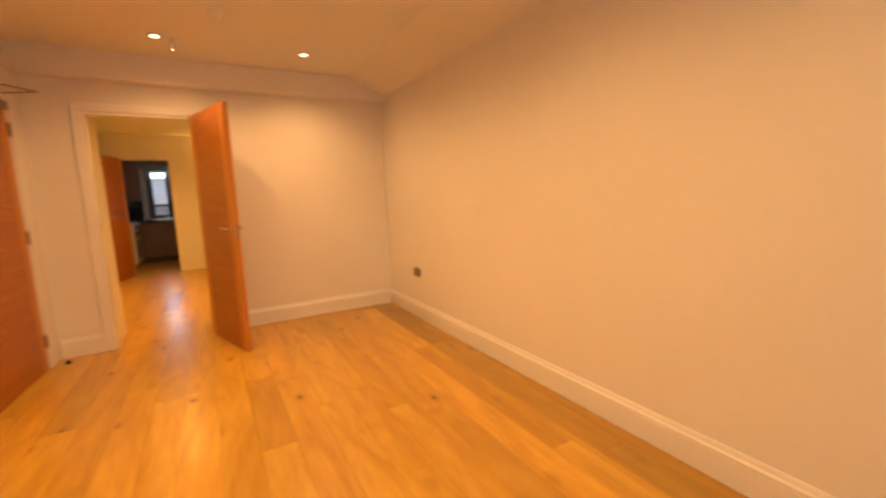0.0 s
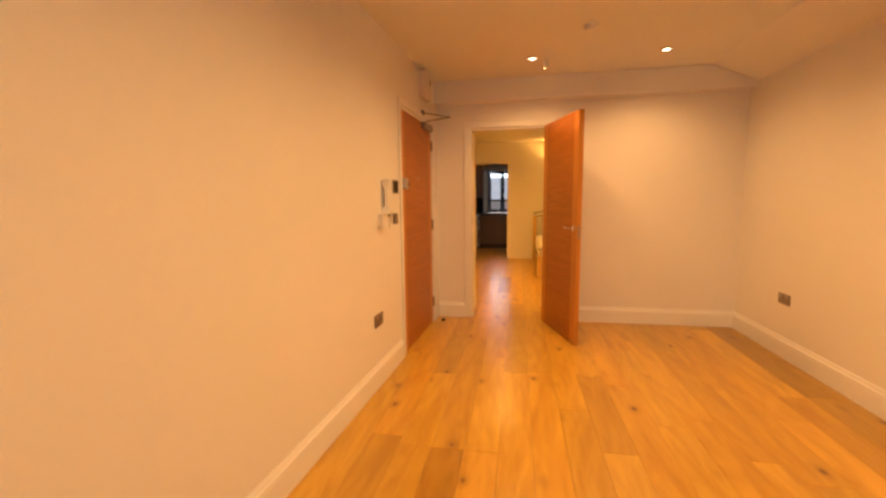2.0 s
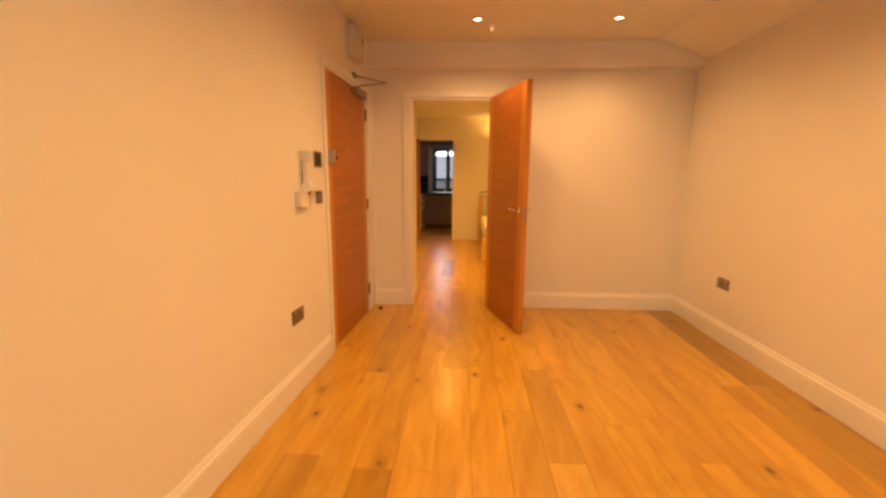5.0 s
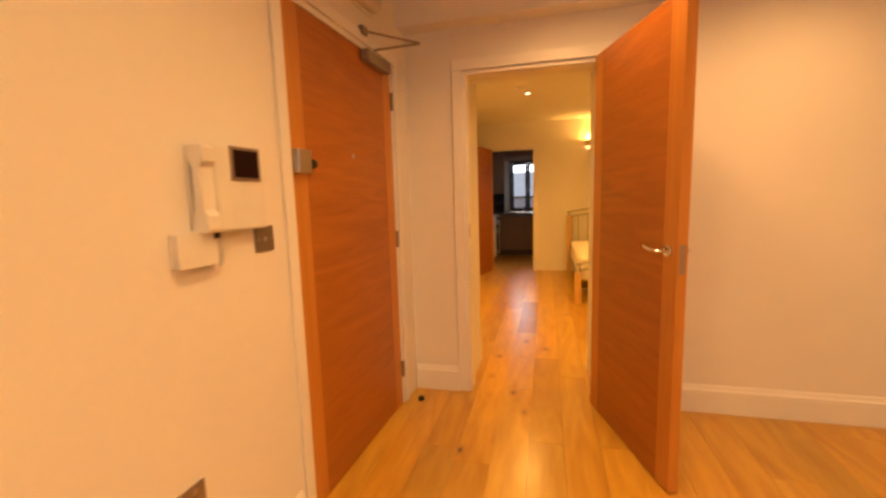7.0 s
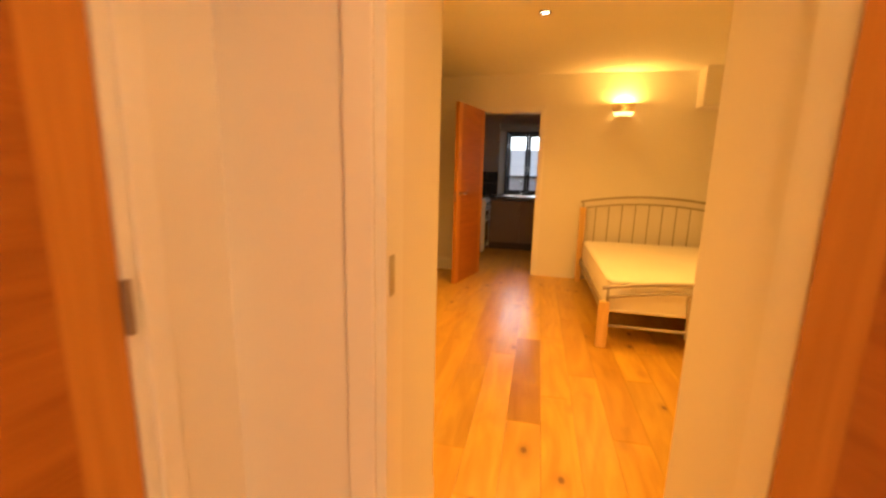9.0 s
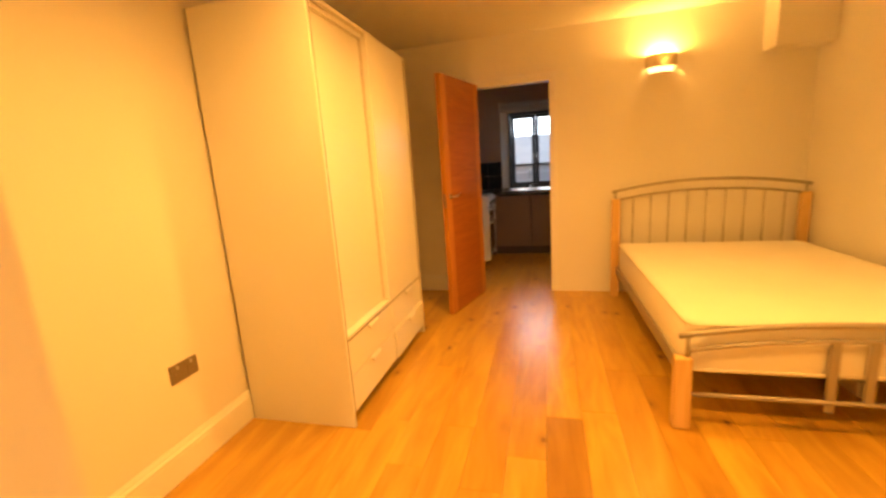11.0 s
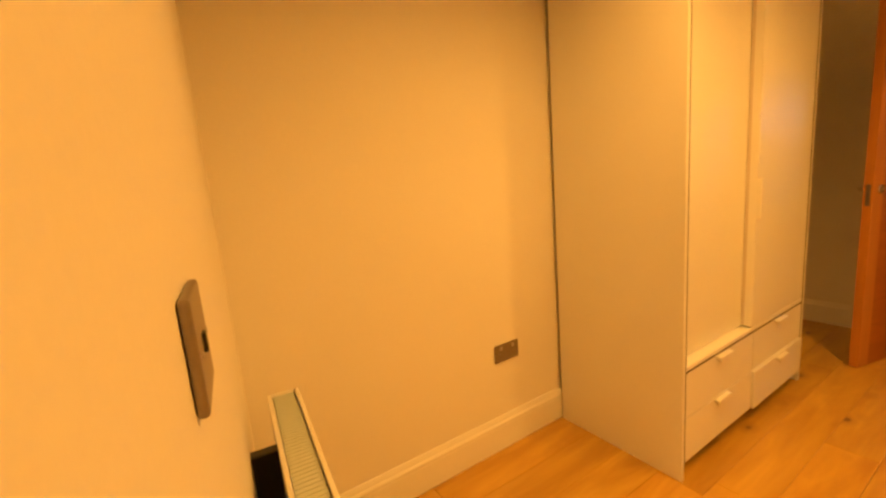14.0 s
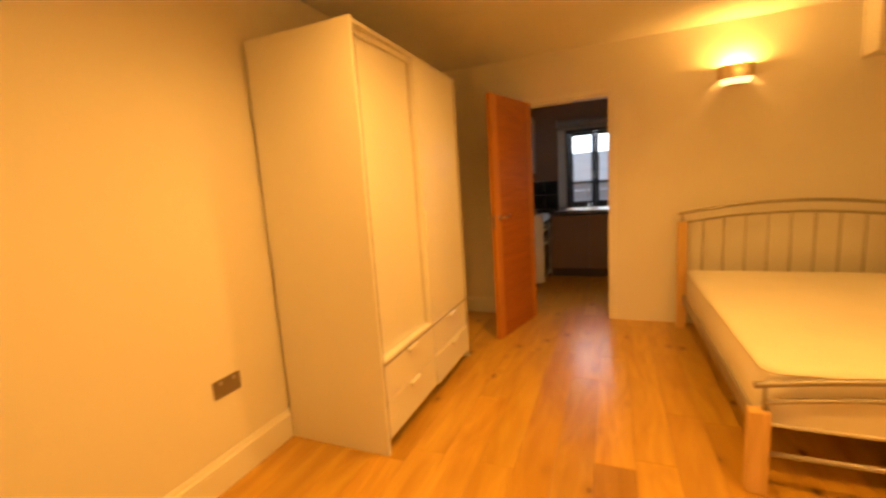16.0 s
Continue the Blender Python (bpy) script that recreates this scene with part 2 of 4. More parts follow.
def box(x0, x1, y0, y1, z0, z1, bevel=0.0, seg=2, bm=None):
    own = bmesh.new()
    bmesh.ops.create_cube(own, size=1)
    bmesh.ops.scale(own, vec=(x1 - x0, y1 - y0, z1 - z0), verts=own.verts)
    bmesh.ops.translate(own, vec=((x0 + x1) / 2, (y0 + y1) / 2, (z0 + z1) / 2), verts=own.verts)
    if bevel:
        bmesh.ops.bevel(own, geom=own.edges[:], offset=bevel, segments=seg, affect="EDGES", profile=0.5)
    if bm is None:
        return own
    me = bpy.data.meshes.new("tmp")
    own.to_mesh(me)
    own.free()
    bm.from_mesh(me)
    bpy.data.meshes.remove(me)
    return bm


def tube(points, r, sides=10, bm=None, closed=False):
    """A round bar swept along points."""
    bm = bm or bmesh.new()
    pts = [Vector(p) for p in points]
    rings = []
    n = len(pts)
    for i, p in enumerate(pts):
        a = pts[i - 1] if (i > 0 or closed) else p
        b = pts[(i + 1) % n] if (i < n - 1 or closed) else p
        d = (b - a).normalized()
        side = d.cross(Vector((0, 0, 1)))
        if side.length < 1e-3:
            side = Vector((1, 0, 0))
        side.normalize()
        up = side.cross(d).normalized()
        rings.append([bm.verts.new(p + r * (math.cos(2 * math.pi * k / sides) * side + math.sin(2 * math.pi * k / sides) * up)) for k in range(sides)])
    for i in range(n if closed else n - 1):
        a, b = rings[i], rings[(i + 1) % n]
        for k in range(sides):
            bm.faces.new((a[k], a[(k + 1) % sides], b[(k + 1) % sides], b[k]))
    if not closed:
        bm.faces.new(rings[0])
        bm.faces.new(rings[-1][::-1])
    return bm


def lathe(profile, sides=28, bm=None, axis="Z"):
    """Turn a profile of (radius, height) about z."""
    bm = bm or bmesh.new()
    rings = [[bm.verts.new((r * math.cos(2 * math.pi * k / sides), r * math.sin(2 * math.pi * k / sides), z)) for k in range(sides)] for r, z in profile]
    for a, b in zip(rings, rings[1:]):
        for k in range(sides):
            bm.faces.new((a[k], a[(k + 1) % sides], b[(k + 1) % sides], b[k]))
    bm.faces.new(rings[0])
    bm.faces.new(rings[-1][::-1])
    return bm


def prism(outline, x0, x1, bm=None):
    """Extrude an outline of (y, z) along x."""
    bm = bm or bmesh.new()
    a = [bm.verts.new((x0, y, z)) for y, z in outline]
    b = [bm.verts.new((x1, y, z)) for y, z in outline]
    n = len(outline)
    for k in range(n):
        bm.faces.new((a[k], a[(k + 1) % n], b[(k + 1) % n], b[k]))
    bm.faces.new(a[::-1])
    bm.faces.new(b)
    return bm


def wall(name, m, length, height, thick, openings=(), mat=None):
    """A wall in its own space: x along it, the room's face at y = 0, its body towards +y. Openings: (x0, x1, z0, z1)."""
    bm = bmesh.new()
    x = 0.0
    for a, b, z0, z1 in sorted(openings):
        if a > x:
            box(x, a, 0, thick, 0, height, bm=bm)
        if z0 > 0:
            box(a, b, 0, thick, 0, z0, bm=bm)
        if z1 < height:
            box(a, b, 0, thick, z1, height, bm=bm)
        x = b
    if x < length:
        box(x, length, 0, thick, 0, height, bm=bm)
    return tagged(part(name, bm, mat or PLASTER, m=m), "matt taupe painted plaster wall" if mat else "matt white painted plaster wall", "wall", kind="structure")


SKIRT_H = 0.165
SKIRT = [(0, 0), (-0.018, 0), (-0.018, 0.115), (-0.0165, 0.122), (-0.0185, 0.128), (-0.0165, 0.136), (-0.011, 0.143), (-0.009, 0.152), (-0.006, 0.160), (-0.004, SKIRT_H), (0, SKIRT_H)]


def skirting(m, x0, x1):
    """Moulded skirting on a wall's face, in the wall's space."""
    bm = prism([(y - 0.001, z + 0.001) for y, z in SKIRT], x0, x1)
    return tagged(part("baseboard", bm, GLOSS, m=m), "white gloss moulded skirting board along the wall", "skirting board", kind="structure")


def architrave(m, x0, x1, z1, w=0.065, t=0.016, reveal=None):
    """White casing round an opening of a wall, in the wall's space, with a lining of the reveal."""
    root = tagged(new("trim"), "white painted door casing round the opening", "door frame", kind="structure")
    root.matrix_basis = m
    for nm, b in (("casing_side", (x0 - w, x0, 0.002, z1)), ("casing_side", (x1, x1 + w, 0.002, z1)), ("casing_head", (x0 - w, x1 + w, z1, z1 + w))):
        bm = box(b[0], b[1], -t, -0.001, b[2], b[3], 0.005, 2)
        part(nm, bm, GLOSS, root)
    if reveal:
        d = reveal
        part("lining_side", box(x0 - 0.001, x0 + 0.022, 0.0, d, 0.002, z1 - 0.001, 0.002), GLOSS, root)
        part("lining_side", box(x1 - 0.022, x1 + 0.001, 0.0, d, 0.002, z1 - 0.001, 0.002), GLOSS, root)
        part("lining_head", box(x0 + 0.022, x1 - 0.022, 0.0, d, z1 - 0.024, z1 - 0.001, 0.002), GLOSS, root)
    return root


# walls' own spaces
SKEW = math.degrees(math.atan(0.055))
M_WEST = pose(-0.797, N_WALL, 0, 0, 0, 90 - SKEW) @ pose(0, 0, 0)          # x runs north, so its start is moved south
WEST_LEN = (N_WALL - BACK) / math.cos(radians(SKEW))
M_WEST = M_WEST @ Matrix.Translation((-WEST_LEN, 0, 0))


def west(y):
    """Place along the west wall for a given y."""
    return WEST_LEN - (N_WALL - y) / math.cos(radians(SKEW))


# ---------------------------------------------------------------- structure
X_W0 = -1.3
M_N = pose(X_W0, N_WALL, 0)
wall("wall_living_north", M_N, E_WALL - X_W0 + 0.1, CEIL, 0.30, [(DOOR_L - X_W0, DOOR_R - X_W0, 0, DOOR_H)])
ED_S, ED_N, ED_H = west(4.435), west(5.418), 2.065
wall("wall_living_west", M_WEST, WEST_LEN + 0.02, CEIL, 0.14, [(ED_S, ED_N, 0, ED_H)])
M_E = pose(E_WALL, N_WALL, 0, 0, 0, -90)
wall("wall_living_east", M_E, N_WALL - BACK, CEIL, 0.12)
M_B = pose(E_WALL + 0.1, BACK, 0, 0, 0, 180)
W2 = (1.0, 2.4, 0.9, 2.1)
wall("wall_living_south", M_B, 4.0, CEIL, 0.25, [W2])
tagged(part("ceiling_living", box(-1.5, E_WALL + 0.12, BACK - 0.25, N_WALL + 0.3, CEIL, CEIL + 0.15), CEIL_PAINT), "white painted flat ceiling", "ceiling", kind="structure")
# boxed-in beam over the doorway, and the shallower one along the east wall
tagged(part("trim_beam", box(-0.95, E_WALL + 0.0, N_WALL - 0.13, N_WALL + 0.001, 2.295, CEIL + 0.002, 0.004), PLASTER), "white boxed-in beam under the ceiling", "beam", kind="structure")

# sloping casing between the ceiling and the east wall
bm = bmesh.new()
ya, yb = BACK + 0.001, N_WALL - 0.131
ends = [[bm.verts.new((xx, yy, zz)) for xx, zz in ((1.80, CEIL + 0.002), (E_WALL + 0.002, CEIL + 0.002), (E_WALL + 0.002, 2.35))] for yy in (ya, yb)]
for k in range(3):
    bm.faces.new((ends[0][k], ends[0][(k + 1) % 3], ends[1][(k + 1) % 3], ends[1][k]))
bm.faces.new(ends[0])
bm.faces.new(ends[1][::-1])
tagged(part("trim_slope", bm, PLASTER), "white sloping boxed-in casing between wall and ceiling", "boxing", kind="structure")

# bedroom side of the thick wall, turned a little to fit the camera's view
B_SKEW = math.degrees(math.atan2(0.136, 1.40))
M_BS = pose(DOOR_L, B_SOUTH, 0, 0, 0, 180 - B_SKEW)
wall("wall_bedroom_south_west", M_BS, 1.50, BCEIL, 0.22)
M_BS2 = pose(B_EAST + 0.1, B_SOUTH, 0, 0, 0, 180)
wall("wall_bedroom_south_east", M_BS2, B_EAST + 0.1 - DOOR_R, BCEIL, B_SOUTH - N_WALL - 0.30)
tagged(part("wall_over_doorway", box(DOOR_L, DOOR_R, N_WALL + 0.3, B_SOUTH, DOOR_H + 0.10, BCEIL), PLASTER), "white plastered head of the deep doorway", "wall", kind="structure")
tagged(part("wall_doorway_cheek", box(DOOR_L - 0.2, DOOR_L, N_WALL + 0.30, B_SOUTH, 0, BCEIL), PLASTER), "white plastered cheek of the deep doorway", "wall", kind="structure")
M_BW = pose(B_WEST, 6.0, 0, 0, 0, 90)
wall("wall_bedroom_west", M_BW, B_NORTH - 6.0, BCEIL, 0.12)
M_BE = pose(B_EAST, B_NORTH, 0, 0, 0, -90)
wall("wall_bedroom_east", M_BE, B_NORTH - 5.86, BCEIL, 0.12)
M_BN = pose(B_WEST - 0.1, B_NORTH, 0)
wall("wall_bedroom_north", M_BN, B_EAST - B_WEST + 0.2, BCEIL + 0.1, K_SOUTH - B_NORTH, [(KD_L - B_WEST + 0.1, KD_R - B_WEST + 0.1, 0, KD_H)])
tagged(part("ceiling_bedroom", box(B_WEST - 0.12, B_EAST + 0.12, N_WALL + 0.302, B_NORTH, BCEIL, BCEIL + 0.15), CEIL_PAINT), "white painted flat ceiling", "ceiling", kind="structure")
tagged(part("trim_boxing", box(1.56, B_EAST - 0.001, 10.0, B_NORTH - 0.001, 2.07, BCEIL + 0.002, 0.004), PLASTER), "white boxed-in pipe casing in the corner under the ceiling", "boxing", kind="structure")

# kitchen
WIN = (-0.75, 0.33, 0.925, 2.06)
SPLAY = 0.10      # the window's west reveal opens out towards the room
M_KN = pose(K_WEST - 0.1, K_NORTH, 0)
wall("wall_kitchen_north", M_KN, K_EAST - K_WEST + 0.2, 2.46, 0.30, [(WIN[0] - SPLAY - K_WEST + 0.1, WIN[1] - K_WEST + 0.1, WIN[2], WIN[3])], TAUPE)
bm = bmesh.new()
ends = [[bm.verts.new((xx, yy, zz)) for xx, yy in ((WIN[0] - SPLAY, K_NORTH + 0.003), (WIN[0], K_NORTH + 0.148), (WIN[0], K_NORTH + 0.298), (WIN[0] - SPLAY, K_NORTH + 0.298))] for zz in (WIN[2], WIN[3])]
for k in range(4):
    bm.faces.new((ends[0][k], ends[0][(k + 1) % 4], ends[1][(k + 1) % 4], ends[1][k]))
bm.faces.new(ends[0])
bm.faces.new(ends[1][::-1])
tagged(part("trim_reveal", bm, PLASTER), "white plastered splayed window reveal", "window reveal", kind="structure")
M_KW = pose(K_WEST, K_SOUTH, 0, 0, 0, 90)
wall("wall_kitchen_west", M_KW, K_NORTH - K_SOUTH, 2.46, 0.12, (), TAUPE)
M_KE = pose(K_EAST, K_NORTH, 0, 0, 0, -90)
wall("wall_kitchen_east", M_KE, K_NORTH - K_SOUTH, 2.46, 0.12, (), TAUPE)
tagged(part("ceiling_kitchen", box(K_WEST - 0.12, K_EAST + 0.12, K_SOUTH, K_NORTH + 0.3, 2.46, 2.6), CEIL_PAINT), "white painted flat ceiling", "ceiling", kind="structure")

# skirtings
skirting(M_N, -0.80 - X_W0 + 0.01, DOOR_L - X_W0 - 0.066)
skirting(M_N, DOOR_R - X_W0 + 0.066, E_WALL - X_W0 - 0.018)
skirting(M_WEST, 0.02, ED_S - 0.07)
skirting(M_E, 0.0, N_WALL - BACK)
skirting(M_B, 0.1, 3.0)
skirting(M_BS, 0.0, 1.38)
skirting(M_BS2, 0.1, B_EAST + 0.1 - DOOR_R)
skirting(M_BW, 0.28, B_NORTH - 6.0)
skirting(M_BE, 0.0, B_NORTH - B_SOUTH)
skirting(M_BN, 0.12, KD_L - B_WEST + 0.1 - 0.046)
skirting(M_KW, 0.02, 0.5)
skirting(M_KE, 0.62, K_NORTH - K_SOUTH)

# casings
architrave(M_N, DOOR_L - X_W0, DOOR_R - X_W0, DOOR_H, reveal=0.11)
architrave(M_WEST, ED_S, ED_N, ED_H, w=0.05, t=0.014, reveal=0.12)
architrave(M_BN, KD_L - B_WEST + 0.1, KD_R - B_WEST + 0.1, KD_H, w=0.045, t=0.012, reveal=0.12)


# ---------------------------------------------------------------- doors
def lever(root, x, z, y, way, sgn):
    """A chrome lever handle on a round rose; way: the lever's run along x, sgn: the side of the leaf."""
    rose = part("rose", lathe([(0.026, 0), (0.026, 0.006), (0.023, 0.009), (0.010, 0.010)], 20), CHROME, root, "chrome round rose", m=pose(x, y, z, 90 * sgn, 0, 0), smooth=False)
    pts = [(x, y - sgn * 0.008, z), (x, y - sgn * 0.045, z), (x + way * 0.012, y - sgn * 0.054, z), (x + way * 0.05, y - sgn * 0.056, z + 0.004), (x + way * 0.085, y - sgn * 0.052, z + 0.010), (x + way * 0.118, y - sgn * 0.044, z + 0.006)]
    part("door_handle", tube(pts, 0.0085, 10), CHROME, root, "chrome lever handle", smooth=True)


def hinge(root, x, y, z, side=1):
    """A butt hinge, its knuckle proud of the leaf's face on the given side."""
    bm = box(x - 0.003, x + 0.003, y - 0.016, y + 0.016, z - 0.05, z + 0.05, 0.001)
    tube([(x, y - side * 0.011, z - 0.05), (x, y - side * 0.011, z + 0.05)], 0.008, 8, bm)
    part("hinge", bm, PLATE, root, "satin steel butt hinge")


def door_leaf(name, label, m, w, h, lock_z=1.06, handles=True, stile=0.095, t=0.044, knuckle=0.0):
    """A veneered leaf in its own space: hinge at x = 0, width along +x, thickness 0..t along y."""
    root = thing(name, label, "door", m, kind="structure")
    part("stile", box(0, stile, 0, t, 0.006, h, 0.0015), STILE, root, "oak veneer with upright grain")
    part("stile", box(w - stile, w, 0, t, 0.006, h, 0.0015), STILE, root, "oak veneer with upright grain")
    part("panel", box(stile, w - stile, 0.0012, t - 0.0012, 0.006, h - 0.0002, 0.0005, 1), PANEL, root, "oak veneer with level grain")
    if handles:
        lever(root, w - 0.06, lock_z, 0.0, -1, 1)
        lever(root, w - 0.06, lock_z, t, -1, -1)
        part("latch_plate", box(w - 0.001, w + 0.0015, t / 2 - 0.011, t / 2 + 0.011, lock_z - 0.09, lock_z + 0.03, 0.001), PLATE, root, "steel latch plate")
    for z in (0.23, 1.05, 1.85):
        hinge(root, -0.002, knuckle, z, -1 if knuckle else 1)
    return root


ang = math.degrees(math.atan2(4.840 - 5.603, 0.577 - 0.338))
door_leaf("door_1", "oak veneered flush door standing wide open into the living room", pose(0.330, 5.612, 0, 0, 0, ang), 0.795, 2.045, lock_z=1.047, knuckle=0.044)
kang = math.degrees(math.atan2(9.478 - 10.21, -1.052 + 0.862))
door_leaf("door_2", "oak veneered flush door standing open into the bedroom", pose(-0.862, 10.20, 0, 0, 0, kang), 0.755, 2.065)

# entrance door: closed in the west wall, hinged at its north end
ED_W = ED_N - ED_S - 0.048
M_ED = M_WEST @ pose(ED_N - 0.025, 0.05, 0, 0, 0, 180)
ent = door_leaf("door_3", "closed oak veneered entrance door with night latch and door closer", M_ED, ED_W, 2.04, handles=False, t=0.044, knuckle=0.044)
bm = box(ED_W - 0.085, ED_W - 0.002, 0.045, 0.078, 1.40, 1.49, 0.006)
part("night_latch", bm, STEEL, ent, "satin steel night latch case")
part("latch_knob", lathe([(0.014, 0), (0.014, 0.012), (0.019, 0.014), (0.019, 0.034), (0.015, 0.037)], 18), BLACK, ent, "dark turn knob", m=pose(ED_W - 0.085, 0.06, 1.44, 0, -90, 0))
bm = box(0.075, 0.345, 0.045, 0.095, 1.975, 2.036, 0.010, 3)
part("closer_body", bm, PLATE, ent, "grey hydraulic door closer")
arm = tube([(0.225, 0.07, 2.034), (0.225, 0.07, 2.060), (0.10, 0.275, 2.108)], 0.0065, 8)
tube([(0.10, 0.275, 2.108), (0.335, 0.065, 2.118)], 0.0065, 8, arm)
part("closer_arm", arm, PLATE, ent, "steel scissor arm of the closer")
part("closer_bracket", box(0.31, 0.36, 0.052, 0.078, 2.098, 2.138, 0.003), PLATE, ent)
part("spy_hole", lathe([(0.011, 0), (0.011, 0.003), (0.005, 0.004)], 16), STEEL, ent, "steel spy hole", m=pose(ED_W / 2, 0.044, 1.5, -90, 0, 0))
# strike plate in the living doorway, and the floor door stop
part("strike_plate", box(DOOR_L + 0.022, DOOR_L + 0.0245, N_WALL + 0.015, N_WALL + 0.045, 1.03, 1.12, 0.001), STEEL, None)
tagged(bpy.data.objects["strike_plate"], "satin steel strike plate let into the door lining", "strike plate")
stop = thing("door_stop", "small dark rubber door stop screwed to the floor", "door stop", pose(-0.715, 5.46, 0.0))
part("buffer", lathe([(0.020, 0), (0.020, 0.012), (0.016, 0.024), (0.008, 0.027)], 18), BLACK, stop)
part("screw", lathe([(0.005, 0.027), (0.005, 0.029), (0.002, 0.030)], 10), STEEL, stop)


# ---------------------------------------------------------------- fittings on walls and ceilings
def socket_plate(name, label, cat, m, w, h, kind_of):
    """A metal wiring plate in wall space: centre at 0, face towards -y."""
    root = thing(name, label, cat, m)
    part("plate", box(-w / 2, w / 2, -0.009, -0.001, -h / 2, h / 2, 0.003), PLATE, root)
    if kind_of == "socket":
        for s in ((-1, 1) if w > 0.1 else (0,)):
            part("insert", box(s * w / 4 - 0.022, s * w / 4 + 0.022, -0.0105, -0.008, -0.026, 0.012, 0.001), PLATE, root)
            part("rocker", box(s * w / 4 - 0.007, s * w / 4 + 0.007, -0.013, -0.008, 0.018, 0.034, 0.001), STEEL, root, "steel rocker switch")
    else:
        part("rocker", box(-0.005, 0.005, -0.012, -0.008, -0.008, 0.008, 0.0015), BLACK if kind_of == "dark" else STEEL, root, "small rocker switch")
    for s in (-1, 1):
        part("screw", lathe([(0.003, 0), (0.003, 0.0012), (0.0015, 0.0016)], 8), STEEL, root, m=pose(s * w * 0.35, -0.009, 0, 90))
    return root


def on(m, x, z):
    return m @ pose(x, 0, z)


socket_plate("wall_socket", "satin nickel double socket plate low on the living room wall", "socket", on(M_E, N_WALL - 4.88, 0.475), 0.146, 0.086, "socket")
socket_plate("wall_socket", "satin nickel double socket plate low on the entrance wall", "socket", on(M_WEST, west(3.875), 0.475), 0.146, 0.086, "socket")
socket_plate("wall_socket", "satin nickel double socket plate beside the wardrobe", "socket", on(M_BW, 7.435 - 6.0, 0.48), 0.146, 0.086, "socket")
socket_plate("light_switch", "satin nickel light switch plate beside the entrance door", "light switch", on(M_WEST, west(4.27), 1.17), 0.086, 0.086, "light")
socket_plate("light_switch", "satin nickel light switch plate beside the bedroom doorway", "light switch", on(M_BS, 0.33, 1.20), 0.088, 0.088, "dark")

# video entry phone
ph = thing("entry_phone", "white wall-mounted video entry phone with handset", "entry phone", on(M_WEST, west(4.105), 1.335))
part("back_plate", box(-0.110, 0.140, -0.012, -0.001, -0.118, 0.118, 0.004, 2), PLASTIC, ph)
part("body", box(-0.052, 0.147, -0.045, -0.0115, -0.125, 0.127, 0.010, 3), PLASTIC, ph)
part("screen_frame", box(0.004, 0.121, -0.050, -0.044, 0.024, 0.125, 0.002), PLATE, ph, "grey screen surround")
part("screen", box(0.014, 0.111, -0.0515, -0.0495, 0.034, 0.115), SCREEN, ph, "black switched-off screen")
hs = bmesh.new()
grip = [(-0.122, -0.012), (-0.122, -0.060), (-0.112, -0.068), (-0.075, -0.066), (-0.062, -0.052), (0.058, -0.052), (0.072, -0.066), (0.108, -0.068), (0.118, -0.060), (0.118, -0.012), (0.078, -0.014), (0.062, -0.030), (-0.062, -0.030), (-0.078, -0.014)]
ends = [[hs.verts.new((x, y, z)) for z, y in grip] for x in (-0.112, -0.066)]
for k in range(len(grip)):
    hs.faces.new((ends[0][k], ends[0][(k + 1) % len(grip)], ends[1][(k + 1) % len(grip)], ends[1][k]))
hs.faces.new(ends[0][::-1])
hs.faces.new(ends[1])
bmesh.ops.bevel(hs, geom=hs.edges[:], offset=0.003, segments=2, affect="EDGES", profile=0.5)
part("handset", hs, PLASTIC, ph, "white handset bridging its cradle")
cord = tube([(-0.06, -0.035, -0.118), (-0.06, -0.035, -0.135)] + [(-0.045 + 0.006 * math.cos(k * 1.1), -0.03 + 0.006 * math.sin(k * 1.1), -0.140 - 0.0016 * k) for k in range(50)] + [(-0.03, -0.02, -0.21), (-0.02, -0.012, -0.17), (-0.015, -0.01, -0.12)], 0.0030, 6)
part("cord", cord, PLASTIC, ph, "coiled white cord", smooth=True)
part("cord_plug", box(-0.068, -0.052, -0.043, -0.027, -0.140, -0.121, 0.003), BLACK, ph, "dark cord plug")
pb = thing("junction_box", "white plastic blanking plate under the entry phone", "junction box", on(M_WEST, west(3.985), 1.170))
part("box", box(-0.060, 0.060, -0.030, -0.001, -0.046, 0.046, 0.004, 2), PLASTIC, pb)
part("cover", box(-0.062, 0.062, -0.036, -0.0295, -0.048, 0.048, 0.002, 2), PLASTIC, pb)

# alarm box above the entrance door
al = thing("alarm_box", "white plastic alarm bell box above the entrance door", "alarm box", on(M_WEST, west(5.05), 2.35))
bm = box(-0.125, 0.125, -0.080, -0.001, -0.125, 0.125, 0.034, 4)
part("cover", bm, GREY_PLASTIC, al)
part("back_plate", box(-0.131, 0.131, -0.010, -0.0005, -0.131, 0.131, 0.003), PLASTIC, al)
for k in range(4):
    part("louvre", box(0.02, 0.08, -0.082, -0.078, 0.02 + 0.012 * k, 0.026 + 0.012 * k, 0.001), BLACK, al)


